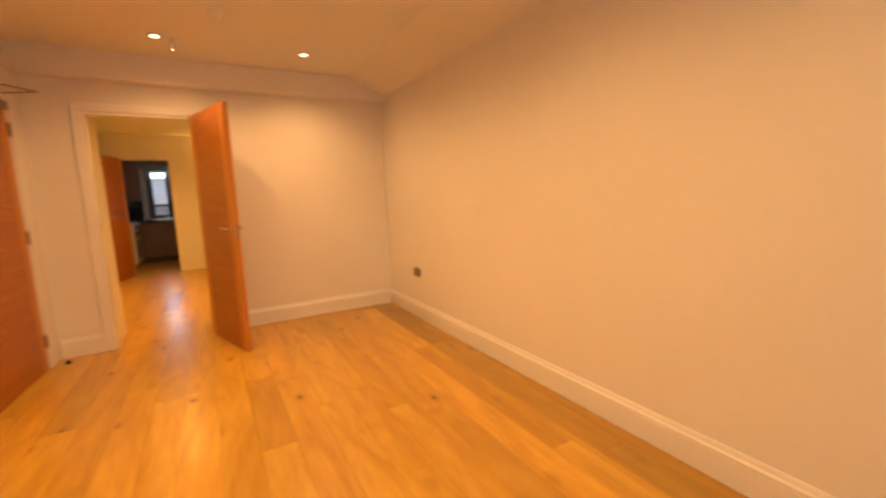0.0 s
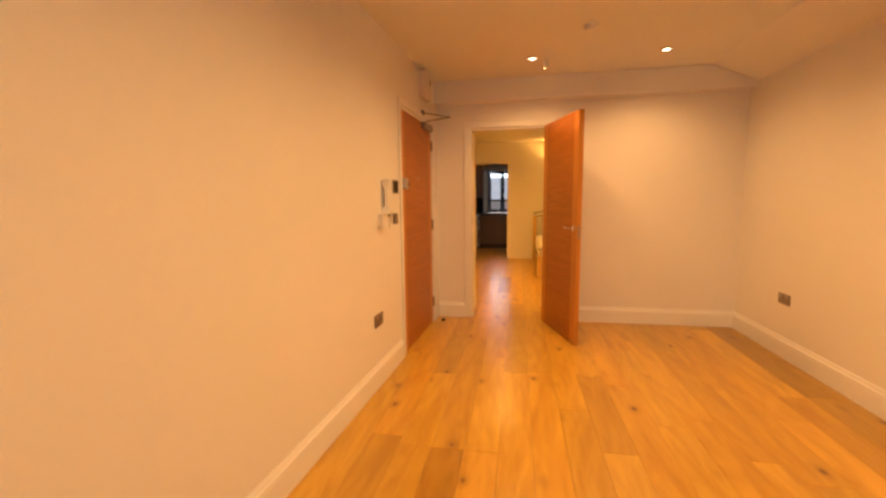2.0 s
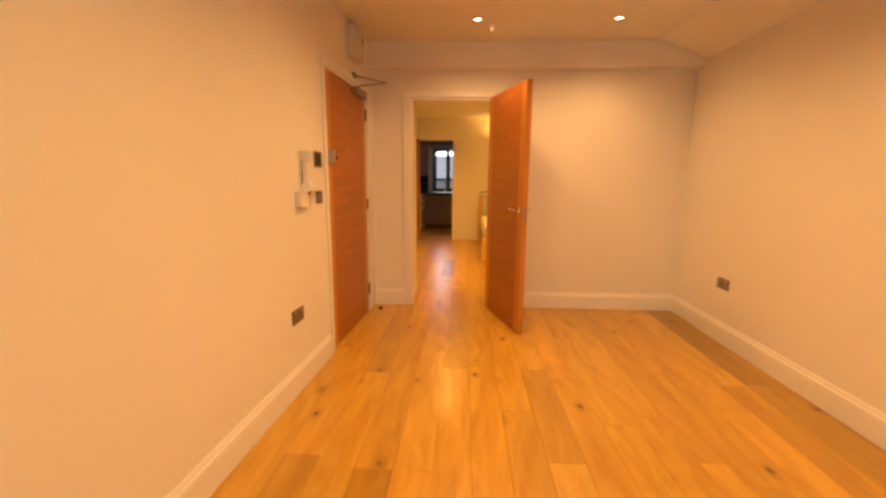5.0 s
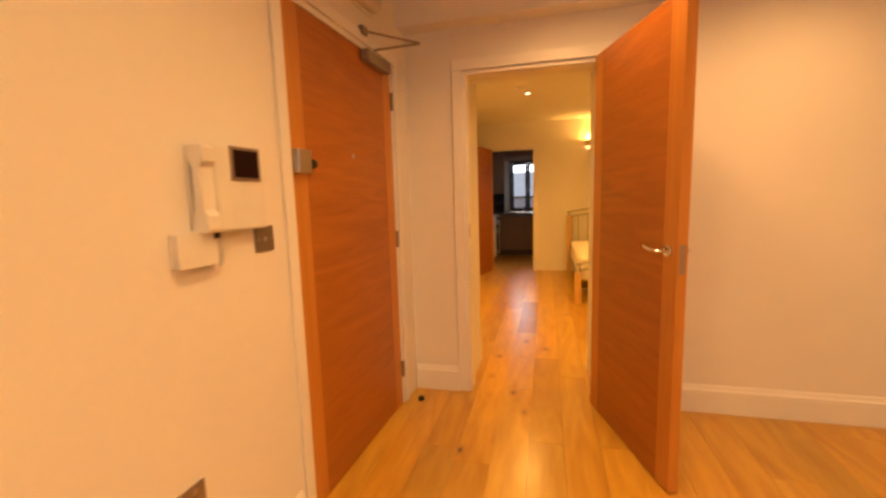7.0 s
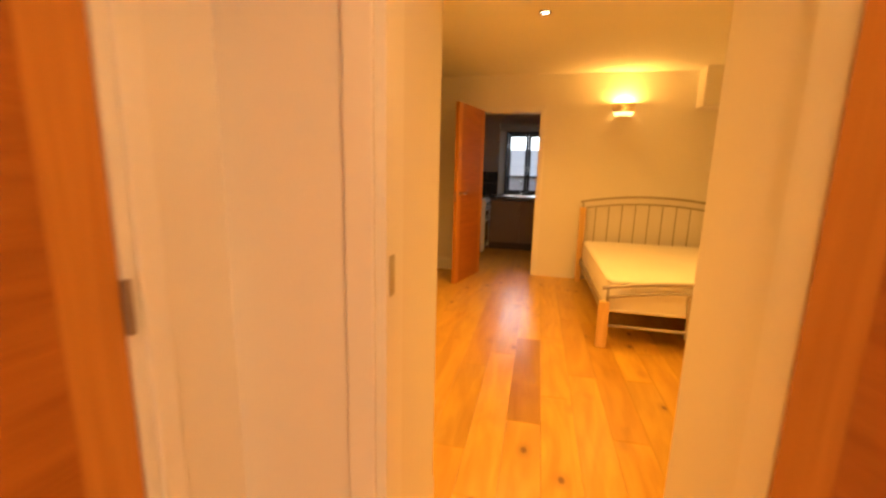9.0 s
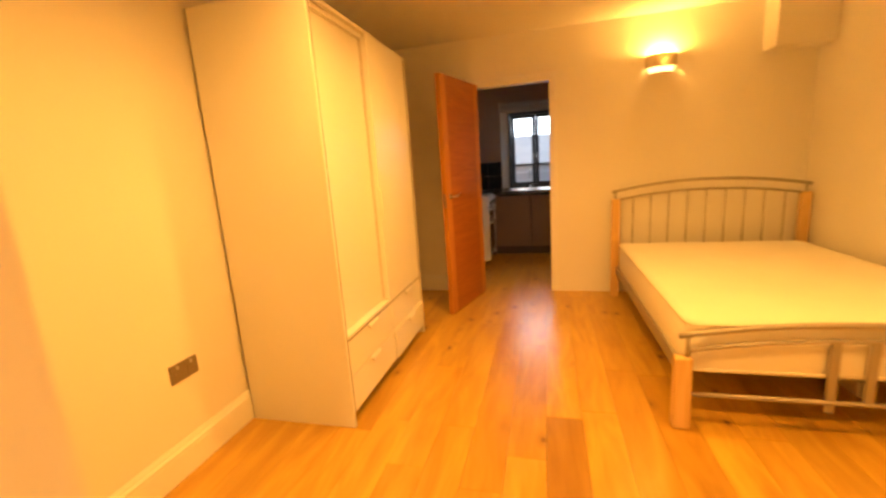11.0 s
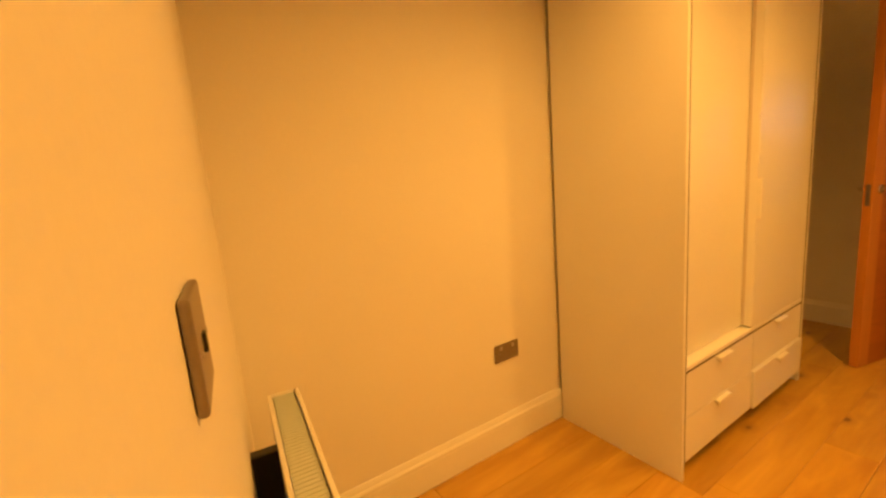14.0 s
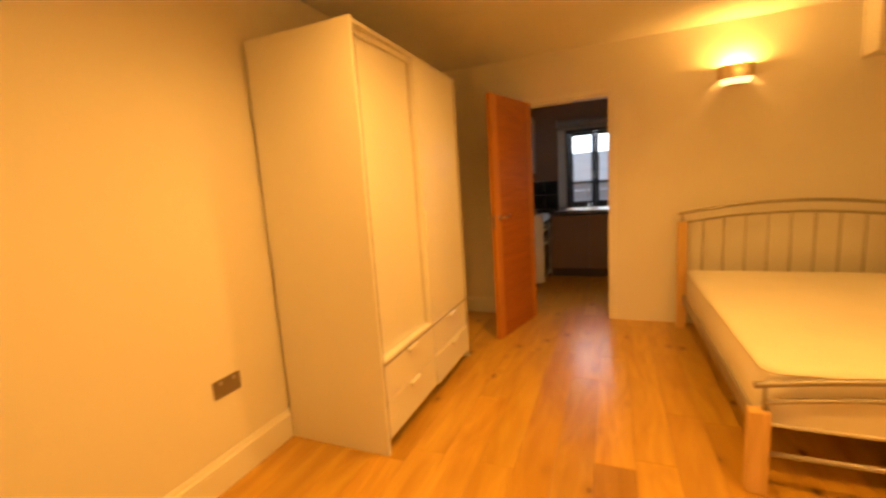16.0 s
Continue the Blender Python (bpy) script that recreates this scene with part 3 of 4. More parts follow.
def downlight(x, y, z, glow, watts, group, lens, beam=155):
    root = thing("downlight", "recessed ceiling spotlight with chrome ring, switched on", "spotlight", pose(x, y, z), group=group)
    ring = lathe([(0.030, -0.0005), (0.044, -0.0005), (0.046, -0.004), (0.042, -0.010), (0.033, -0.012), (0.029, -0.006)], 28)
    part("ring", ring, CHROME, root, "chrome trim ring")
    part("lens", lathe([(0.029, -0.004), (0.029, -0.006), (0.012, -0.009)], 24), lens, root, "glowing lamp lens")
    lamp = new("downlight_lamp", bpy.data.lights.new("downlight_lamp", "SPOT"))
    lamp.data.energy, lamp.data.color = watts, glow
    lamp.data.spot_size, lamp.data.spot_blend, lamp.data.shadow_soft_size = radians(beam), 0.92, 0.05
    lamp.matrix_world = pose(x, y, z - 0.045)
    return root


for y, pair in ((4.97, (0.18, 1.25)), (3.79, (0.06, 1.15)), (2.61, (0.1, 1.2)), (1.43, (0.1, 1.2))):
    for x in pair:
        downlight(x, y, CEIL, LIVING_GLOW, LIVING_WATTS, "living room ceiling spotlights", LAMP_L)
# first is in view; the other two are added unseen to brighten the room
for x, y in ((-0.15, 8.24), (-0.66, 7.32), (1.05, 7.12)):
    downlight(x, y, BCEIL, BED_GLOW, BED_WATTS, "bedroom ceiling spotlights", LAMP_L, 157)


def smoke_detector(x, y, z, r=0.05):
    root = thing("smoke_detector", "white plastic smoke detector on the ceiling", "smoke detector", pose(x, y, z))
    part("base", lathe([(r, -0.0005), (r, -0.012), (r * 0.95, -0.016)], 28), PLASTIC, root)
    part("cap", lathe([(r * 0.85, -0.016), (r * 0.8, -0.030), (r * 0.55, -0.038), (r * 0.3, -0.040)], 28), PLASTIC, root)
    return root


smoke_detector(0.56, 4.36, CEIL)
smoke_detector(-0.22, 7.9, BCEIL)
pir = thing("motion_sensor", "small white sensor hanging under the ceiling beside a spotlight", "sensor", pose(0.30, 5.02, CEIL))
part("base", lathe([(0.026, -0.0005), (0.026, -0.008), (0.018, -0.012)], 20), PLASTIC, pir)
part("stem", lathe([(0.008, -0.01), (0.008, -0.032), (0.006, -0.034)], 14), PLASTIC, pir)
part("head", box(-0.018, 0.018, -0.022, 0.018, -0.085, -0.032, 0.008, 3), PLASTIC, pir, "white sensor head")

# wall uplighter over the bed
sc = thing("wall_light", "half-round cream wall light, glowing up and down the wall", "wall light", pose(0.80, B_NORTH, 2.085))


def half_band(r, z0, z1, t=0.008, flare=0.0, n=20):
    bm = bmesh.new()
    rows = []
    for z, k in ((z0, 0.0), (z1, flare)):
        for rr in (r + k, r + k - t):
            rows.append([bm.verts.new(((rr) * math.cos(math.pi * i / n), -0.72 * rr * math.sin(math.pi * i / n) - 0.001, z)) for i in range(n + 1)])
    lo_o, lo_i, hi_o, hi_i = rows
    for i in range(n):
        bm.faces.new((lo_o[i], lo_o[i + 1], hi_o[i + 1], hi_o[i]))
        bm.faces.new((lo_i[i + 1], lo_i[i], hi_i[i], hi_i[i + 1]))
        bm.faces.new((hi_o[i], hi_o[i + 1], hi_i[i + 1], hi_i[i]))
        bm.faces.new((lo_o[i + 1], lo_o[i], lo_i[i], lo_i[i + 1]))
    for a, b, c, d in ((lo_o[0], hi_o[0], hi_i[0], lo_i[0]), (lo_o[n], lo_i[n], hi_i[n], hi_o[n])):
        bm.faces.new((a, b, c, d))
    return bm


part("upper_band", half_band(0.122, -0.045, 0.060, flare=0.004), CERAMIC, sc, "cream ceramic band")
part("lower_glass", half_band(0.088, -0.086, -0.044, flare=0.018), SLOT, sc, "lit frosted glass lower band")
part("bracket", box(-0.03, 0.03, -0.02, -0.001, -0.06, 0.06, 0.003), STEEL, sc)
# half disc added under the bulb to weaken the glow down the wall
part("light_block_dish", half_band(0.090, -0.092, -0.086, t=0.084), CERAMIC, sc, "cream dish added to block light down the wall")
part("bulb", lathe([(0.006, -0.04), (0.012, -0.035), (0.012, 0.03), (0.006, 0.035)], 14), LAMP_B, sc, "glowing halogen bulb", m=pose(0, -0.055, 0.0, 0, 90, 0))
lamp = new("wall_light_lamp", bpy.data.lights.new("wall_light_lamp", "POINT"))
lamp.data.energy, lamp.data.color, lamp.data.shadow_soft_size = SCONCE_WATTS, BED_GLOW, 0.03
lamp.matrix_world = pose(0.80, B_NORTH - 0.075, 2.125)

# ---------------------------------------------------------------- radiator on the bedroom's south wall
rad = thing("radiator", "white panel radiator with grey top grille under the switch", "radiator", M_BS @ pose(0.315, -0.022, 0.14))
RW, RH = 0.80, 0.635
part("back_panel", box(0, RW, -0.055, -0.040, 0, RH - 0.006, 0.004), RAD_WHITE, rad)
fr = box(0, RW, -0.112, -0.100, 0, RH - 0.006, 0.004)
for k in range(23):
    xx = 0.03 + k * (RW - 0.06) / 22
    box(xx - 0.010, xx + 0.010, -0.118, -0.111, 0.03, RH - 0.04, 0.003, 1, fr)
part("front_panel", fr, RAD_WHITE, rad)
part("end_cap", box(-0.004, 0.004, -0.118, -0.038, 0.0, RH, 0.003), RAD_WHITE, rad)
part("end_cap", box(RW - 0.004, RW + 0.004, -0.118, -0.038, 0.0, RH, 0.003), RAD_WHITE, rad)
part("top_rim", box(0.004, RW - 0.004, -0.118, -0.108, RH - 0.010, RH + 0.002, 0.002), RAD_WHITE, rad)
part("top_rim", box(0.004, RW - 0.004, -0.048, -0.038, RH - 0.010, RH + 0.002, 0.002), RAD_WHITE, rad)
gr = box(0.004, RW - 0.004, -0.108, -0.048, RH - 0.012, RH - 0.006)
for k in range(60):
    xx = 0.012 + k * (RW - 0.024) / 59
    box(xx - 0.002, xx + 0.002, -0.107, -0.049, RH - 0.007, RH - 0.0045, bm=gr)
part("top_grille", gr, RAD_GRILLE, rad, "grey-green slotted top grille")
for xx in (0.12, RW - 0.12):
    part("wall_bracket", box(xx - 0.015, xx + 0.015, -0.040, 0.021, 0.10, RH - 0.08, 0.002), BLACK, rad, "dark wall bracket")
part("valve", tube([(RW + 0.03, -0.078, -0.138), (RW + 0.03, -0.078, 0.03), (RW + 0.004, -0.078, 0.03)], 0.008, 10), CHROME, rad, "chrome valve and pipe")
part("valve", tube([(-0.03, -0.078, -0.138), (-0.03, -0.078, 0.03), (-0.004, -0.078, 0.03)], 0.008, 10), CHROME, rad, "chrome valve and pipe")

# ---------------------------------------------------------------- wardrobe
WX0, WX1, WY0, WY1, WH = -1.795, -1.175, 7.785, 9.085, 2.115
wr = thing("wardrobe", "white wardrobe with two sliding doors above four drawers", "wardrobe", pose(WX0, WY0, 0.0))
D, W = WX1 - WX0, WY1 - WY0
H = WH
part("side_panel", box(0, D, 0, 0.019, 0, H, 0.0012), WHITE_BOARD, wr)
part("side_panel", box(0, D, W - 0.019, W, 0, H, 0.0012), WHITE_BOARD, wr)
part("back_panel", box(0.004, 0.010, 0.019, W - 0.019, 0.06, H - 0.02), WHITE_BOARD, wr)
part("top_panel", box(0.0, D - 0.03, 0.019, W - 0.019, H - 0.022, H - 0.003, 0.001), WHITE_BOARD, wr)
part("top_rail", box(D - 0.046, D - 0.030, 0.024, W - 0.024, H - 0.050, H - 0.023, 0.002), WHITE_BOARD, wr)
part("door_track", box(D - 0.029, D - 0.004, 0.019, W - 0.019, H - 0.022, H - 0.006, 0.001), WHITE_BOARD, wr, "white sliding track")
part("middle_shelf", box(0.010, D - 0.002, 0.019, W - 0.019, 0.478, 0.496, 0.001), WHITE_BOARD, wr)
part("bottom_shelf", box(0.010, D - 0.03, 0.019, W - 0.019, 0.055, 0.073, 0.001), WHITE_BOARD, wr)
part("plinth", box(D - 0.09, D - 0.075, 0.019, W - 0.019, 0.0, 0.054, 0.001), PLINTH, wr, "dark recessed plinth")
# dark strips stand in for shade in the gaps round doors and drawers
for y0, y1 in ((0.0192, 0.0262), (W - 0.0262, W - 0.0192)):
    part("gap_shade_strip", box(D - 0.030, D - 0.0008, y0, y1, 0.075, H - 0.024), PLINTH, wr, "thin dark strip standing in for the shade in a gap")
part("gap_shade_strip", box(D - 0.016, D - 0.0005, 0.0266, W - 0.0266, 0.4712, 0.4778), PLINTH, wr, "thin dark strip standing in for the shade in a gap")
half = W / 2
rear = part("sliding_door", box(D - 0.068, D - 0.049, 0.027, half + 0.03, 0.500, H - 0.03, 0.0015), WHITE_BOARD, wr, "white sliding door set back")
front = part("sliding_door", box(D - 0.022, D - 0.002, half - 0.02, W - 0.027, 0.500, H - 0.024, 0.0015), WHITE_BOARD, wr, "white sliding door in front")
part("edge_strip", box(D - 0.047, D - 0.003, half - 0.024, half - 0.0205, 0.506, H - 0.026), WHITE_BOARD, front)
# added strip, toned to imitate the shaded gap behind the front door's edge
part("door_gap_strip", box(D - 0.046, D - 0.034, half - 0.0262, half - 0.0245, 0.506, H - 0.028), GREY_PLASTIC, front, "beige strip standing in for the shaded gap between the doors")
part("door_handle", box(D - 0.004, D + 0.016, half - 0.026, half - 0.008, 1.02, 1.20, 0.003), PLASTIC, front, "white edge grip")
for iy in range(2):
    y0 = 0.024 + iy * (half - 0.024)
    y1 = y0 + half - 0.0265
    for iz in range(2):
        z0 = 0.076 + iz * 0.200
        ajar = 0.012 if (iy, iz) == (1, 0) else 0.0      # one drawer is not pushed home
        dr = part("drawer_front", box(D - 0.020 + ajar, D - 0.001 + ajar, y0 + 0.003, y1 - 0.003, z0, z0 + 0.194, 0.0015), WHITE_BOARD, wr)
        yc = (y0 + y1) / 2
        hb = box(D - 0.002 + ajar, D + 0.020 + ajar, yc - 0.06, yc + 0.06, z0 + 0.180, z0 + 0.190, 0.003, 2)
        box(D + 0.013 + ajar, D + 0.020 + ajar, yc - 0.06, yc + 0.06, z0 + 0.168, z0 + 0.186, 0.002, 1, hb)
        part("drawer_handle", hb, PLASTIC, dr, "white lip handle")

# ---------------------------------------------------------------- bed
bed = thing("bed", "double bed with arched metal headboard and beech posts", "bed", pose(1.165, 8.045, 0.0))
HW = 0.735
for s in (-1, 1):
    part("foot_post", box(s * HW - 0.038, s * HW + 0.038, -0.028, 0.028, 0, 0.365, 0.006, 2), BEECH, bed, "pale beech post")
    part("head_post", box(s * HW - 0.035, s * HW + 0.035, 2.005, 2.06, 0, 0.925, 0.006, 2), BEECH, bed, "pale beech post")
    part("side_rail", box(s * (HW - 0.02) - 0.014, s * (HW - 0.02) + 0.014, 0.028, 2.005, 0.225, 0.30, 0.004), BEDMETAL, bed)


def arch(half_w, z_end, rise, y, n=24):
    return [(-half_w + 2 * half_w * i / n, y, z_end + rise * (1 - (2 * i / n - 1) ** 2)) for i in range(n + 1)]


def rise_at(x, half_w, z_end, rise):
    return z_end + rise * (1 - (x / half_w) ** 2)


part("head_top_rail", tube(arch(HW + 0.03, 0.990, 0.080, 2.03), 0.014, 10), BEDMETAL, bed, smooth=True)
part("head_rail", tube(arch(HW - 0.03, 0.920, 0.065, 2.03), 0.010, 10), BEDMETAL, bed, smooth=True)
part("head_low_rail", tube([(-HW, 2.03, 0.40), (HW, 2.03, 0.40)], 0.011, 10), BEDMETAL, bed, smooth=True)
for k in range(9):
    x = -HW + 2 * HW * (k + 1) / 10
    part("spindle", tube([(x, 2.03, 0.40), (x, 2.03, rise_at(x, HW - 0.03, 0.920, 0.065))], 0.0065, 8), BEDMETAL, bed, smooth=True)
for s in (-1, 1):
    part("head_strut", tube([(s * HW, 2.03, 0.92), (s * HW, 2.03, 1.0)], 0.009, 8), BEDMETAL, bed, smooth=True)
    part("foot_strut", tube([(s * (HW - 0.02), 0, 0.36), (s * (HW - 0.02), 0, 0.475)], 0.010, 8), BEDMETAL, bed, smooth=True)
part("foot_top_rail", tube(arch(HW + 0.02, 0.468, 0.075, 0.0), 0.014, 10), BEDMETAL, bed, smooth=True)
part("foot_rail", tube(arch(HW - 0.01, 0.395, 0.075, 0.0), 0.010, 10), BEDMETAL, bed, smooth=True)
part("foot_low_rail", tube([(-HW + 0.03, 0, 0.175), (HW - 0.03, 0, 0.175)], 0.011, 10), BEDMETAL, bed, smooth=True)
for x in (-0.14, 0.0, 0.14):
    part("foot_slat", box(x - 0.019, x + 0.019, -0.006, 0.006, 0.125 if x < -0.1 else 0.175, rise_at(x, HW - 0.01, 0.395, 0.075), 0.003), BEDMETAL, bed, "flat metal bar")
part("centre_beam", box(-0.02, 0.02, 0.03, 2.0, 0.19, 0.261, 0.003), BEDMETAL, bed)
part("centre_leg", tube([(0, 1.0, 0), (0, 1.0, 0.19)], 0.015, 10), BEDMETAL, bed)
for k in range(14):
    y = 0.10 + k * 0.138
    part("bed_slat", box(-HW + 0.03, HW - 0.03, y - 0.03, y + 0.03, 0.262, 0.274, 0.002), BEECH, bed, "pale wooden slat")

mat_root = thing("mattress", "bare cream double mattress lying on the bed", "mattress", pose(1.165, 8.045, 0.275))
ML0, ML1, MW, MH = 0.035, 1.985, 0.71, 0.245
bm = box(-MW, MW, ML0, ML1, 0.0, MH)
bmesh.ops.subdivide_edges(bm, edges=bm.edges[:], cuts=26, use_grid_fill=True)
for v in bm.verts:
    dx, dy = MW - abs(v.co.x), min(v.co.y - ML0, ML1 - v.co.y)
    corner = max(0.0, 0.09 - math.hypot(min(dx, 0.09), min(dy, 0.09)))
    v.co.x -= math.copysign(corner * 0.30, v.co.x)
    v.co.y += corner * 0.30 * (1 if v.co.y < 1 else -1)
    side = math.sin(math.pi * v.co.z / MH)
    if dx < 1e-4:
        v.co.x += math.copysign(0.012 * side, v.co.x) + 0.004 * noise.noise(v.co * 5)
    if dy < 1e-4:
        v.co.y += 0.012 * side * (-1 if v.co.y < 1 else 1)
    if v.co.z > MH - 1e-4:
        edge = max(0.0, min(1.0, min(dx, dy) / 0.10))
        v.co.z += 0.016 * edge ** 0.5 + 0.006 * noise.noise(v.co * 3.2) + 0.003 * noise.noise(v.co * 9)
part("cover", bm, FABRIC, mat_root, smooth=True)
for z in (0.012, MH - 0.006):
    c = 0.05
    loop = []
    for cx, cy, a0 in ((MW - c, ML1 - c, 0), (-MW + c, ML1 - c, 90), (-MW + c, ML0 + c, 180), (MW - c, ML0 + c, 270)):
        for k in range(5):
            a = radians(a0 + 22.5 * k)
            loop.append((cx + (c + 0.004) * math.cos(a), cy + (c + 0.004) * math.sin(a), z))
    part("piping", tube(loop, 0.006, 8, closed=True), PIPING, mat_root, "sewn edge piping", smooth=True)

# ---------------------------------------------------------------- kitchen
KF = 11.95      # front of the units under the window
for i, (x0, x1) in enumerate(((-0.90, -0.40), (-0.40, 0.20), (0.20, 0.80), (0.80, 1.29))):
    u = thing("base_cabinet", "plain fronted kitchen base unit under the worktop", "cabinet", pose(x0, KF, 0.0), group="kitchen base units")
    w = x1 - x0
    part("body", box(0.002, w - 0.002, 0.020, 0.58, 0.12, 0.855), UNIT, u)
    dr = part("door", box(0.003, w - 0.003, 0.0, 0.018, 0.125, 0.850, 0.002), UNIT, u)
    part("kickboard", box(0.0, w, 0.05, 0.065, 0.0, 0.119), PLINTH, u, "dark kickboard")
wt = tagged(part("worktop", box(-0.90, K_EAST - 0.002, KF - 0.02, K_NORTH - 0.002, 0.878, 0.916, 0.004), WORKTOP), "dark laminate kitchen worktop under the window", "worktop")
wt2 = tagged(part("worktop", box(K_WEST + 0.002, -0.902, KF - 0.05, K_NORTH - 0.002, 0.878, 0.916, 0.004), WORKTOP), "dark laminate worktop in the kitchen corner", "worktop")
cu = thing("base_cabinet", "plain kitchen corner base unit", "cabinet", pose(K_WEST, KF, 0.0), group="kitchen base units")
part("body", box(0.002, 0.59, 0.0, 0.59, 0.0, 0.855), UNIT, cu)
# sink and tap
sk = thing("kitchen_sink", "steel inset sink below the window", "sink", pose(-0.30, 12.24, 0.917))
bm = box(-0.42, 0.42, -0.22, 0.22, 0.0, 0.004, 0.0015)
part("drainer", bm, STEEL, sk)
rim = bmesh.new()
for k in range(6):
    box(0.06 + 0.05 * k, 0.072 + 0.05 * k, -0.15, 0.15, 0.004, 0.008, 0.0015, 1, rim)
part("drainer_ribs", rim, STEEL, sk)
part("bowl_rim", tube([(-0.37, -0.17, 0.006), (-0.02, -0.17, 0.006), (-0.02, 0.15, 0.006), (-0.37, 0.15, 0.006)], 0.006, 8, closed=True), STEEL, sk)
tp = thing("mixer_tap", "chrome swan-neck mixer tap behind the sink", "tap", pose(-0.42, 12.42, 0.9215))
part("base", lathe([(0.025, 0), (0.025, 0.03), (0.018, 0.05), (0.013, 0.055)], 20), CHROME, tp)
part("spout", tube([(0, 0, 0.05), (0, 0, 0.20)] + [(0, -0.06 + 0.06 * math.cos(radians(a)), 0.20 + 0.06 * math.sin(radians(a))) for a in range(20, 181, 20)] + [(0, -0.12, 0.16)], 0.009, 10), CHROME, tp, smooth=True)
part("lever", tube([(0.02, 0, 0.035), (0.07, 0, 0.05)], 0.006, 8), CHROME, tp, smooth=True)

# splashback tiles, on the window wall and the west wall
sp = tagged(new("splashback"), "black glazed tile splashback above the worktop", "splashback", kind="structure")


def tile_run(m, length, z0, z1):
    n = max(1, round(length / 0.2))
    for i in range(n):
        for j in range(2):
            h = (z1 - z0) / 2
            part("tile", box(i * length / n + 0.0015, (i + 1) * length / n - 0.0015, -0.010, -0.001, z0 + j * h + 0.0015, z0 + (j + 1) * h - 0.0015, 0.0015, 1), TILE_DARK, sp, m=m)


tile_run(pose(K_WEST + 0.012, K_NORTH, 0), WIN[0] - SPLAY - K_WEST - 0.015, 0.917, 1.335)
tile_run(pose(K_WEST, 11.0, 0, 0, 0, 90), K_NORTH - 11.0 - 0.012, 0.917, 1.335)

# cooker, facing east
ck = thing("cooker", "white freestanding gas cooker with dark oven door", "cooker", pose(K_WEST + 0.01, 11.29, 0.0))
CD, CW = 0.575, 0.60
part("body", box(0, CD - 0.02, 0, CW, 0.06, 0.875, 0.004), ENAMEL, ck)
part("foot", box(0.03, CD - 0.09, 0.03, CW - 0.03, 0.0, 0.06), BLACK, ck)
part("hob", box(0, CD, 0, CW, 0.876, 0.905, 0.006), ENAMEL, ck)
part("control_panel", box(CD - 0.02, CD + 0.015, 0.0, CW, 0.77, 0.872, 0.006), ENAMEL, ck)
for k in range(6):
    part("knob", lathe([(0.019, 0), (0.017, 0.018), (0.012, 0.022)], 16), BLACK, ck, m=pose(CD + 0.015, 0.07 + k * 0.092, 0.82, 0, 90, 0))
part("grill_door", box(CD - 0.02, CD + 0.004, 0.03, CW - 0.03, 0.60, 0.762, 0.004), BLACK, ck)
od = part("oven_door", box(CD - 0.02, CD + 0.006, 0.03, CW - 0.03, 0.13, 0.592, 0.004), BLACK, ck, "black oven door")
for y0, y1 in ((0.0, 0.028), (CW - 0.028, CW)):
    part("side_trim", box(CD - 0.02, CD + 0.012, y0, y1, 0.07, 0.765, 0.006), ENAMEL, ck, "white enamel side trim")
part("oven_window", box(CD + 0.005, CD + 0.009, 0.07, CW - 0.13, 0.20, 0.53, 0.002), SCREEN, od, "black oven glass")
part("grill_window", box(CD + 0.003, CD + 0.007, 0.07, CW - 0.13, 0.625, 0.715, 0.002), SCREEN, ck, "black grill glass")
for z in (0.735, 0.565):
    part("door_handle", tube([(CD, 0.06, z), (CD + 0.035, 0.06, z), (CD + 0.035, CW - 0.06, z), (CD, CW - 0.06, z)], 0.009, 8), ENAMEL, ck, "white bar handle")
for ix in range(2):
    for iy in range(2):
        cx, cy = 0.16 + ix * 0.26, 0.15 + iy * 0.30
        part("burner", lathe([(0.05, 0.905), (0.05, 0.915), (0.032, 0.922), (0.02, 0.924)], 18), BLACK, ck, m=pose(cx, cy, 0))
        ps = tube([(cx - 0.11, cy, 0.935), (cx + 0.11, cy, 0.935)], 0.005, 6)
        tube([(cx, cy - 0.11, 0.935), (cx, cy + 0.11, 0.935)], 0.005, 6, ps)
        for s in (-1, 1):
            tube([(cx + s * 0.11, cy, 0.905), (cx + s * 0.11, cy, 0.935)], 0.005, 6, ps)
        part("pan_support", ps, BLACK, ck, "black pan support")
# wall cupboards
for y0 in (10.75, 11.35, 11.95):
    wc = thing("wall_cabinet", "white kitchen wall cupboard", "cabinet", pose(K_WEST + 0.001, y0, 1.46), group="kitchen wall cupboards")
    part("body", box(0, 0.30, 0.001, 0.597, 0, 0.80, 0.002), WHITE_BOARD, wc)
    part("door", box(0.301, 0.319, 0.002, 0.595, 0.002, 0.798, 0.002), WHITE_BOARD, wc)
    part("door_handle", tube([(0.32, 0.05, 0.06), (0.342, 0.05, 0.06), (0.342, 0.05, 0.18), (0.32, 0.05, 0.18)], 0.005, 8), CHROME, wc, "chrome bar handle")

# kitchen window: two dark casements
wx0, wx1, wz0, wz1 = WIN
M_W1 = pose(0, K_NORTH + 0.15, 0)
win = tagged(new("window_1"), "dark framed double casement window over the sink", "window", kind="structure")
win.matrix_basis = M_W1


def rect_frame(x0, x1, z0, z1, w, y0, y1):
    bm = box(x0, x0 + w, y0, y1, z0, z1, 0.004)
    box(x1 - w, x1, y0, y1, z0, z1, 0.004, 2, bm)
    box(x0 + w, x1 - w, y0, y1, z0, z0 + w, 0.004, 2, bm)
    box(x0 + w, x1 - w, y0, y1, z1 - w, z1, 0.004, 2, bm)
    return bm


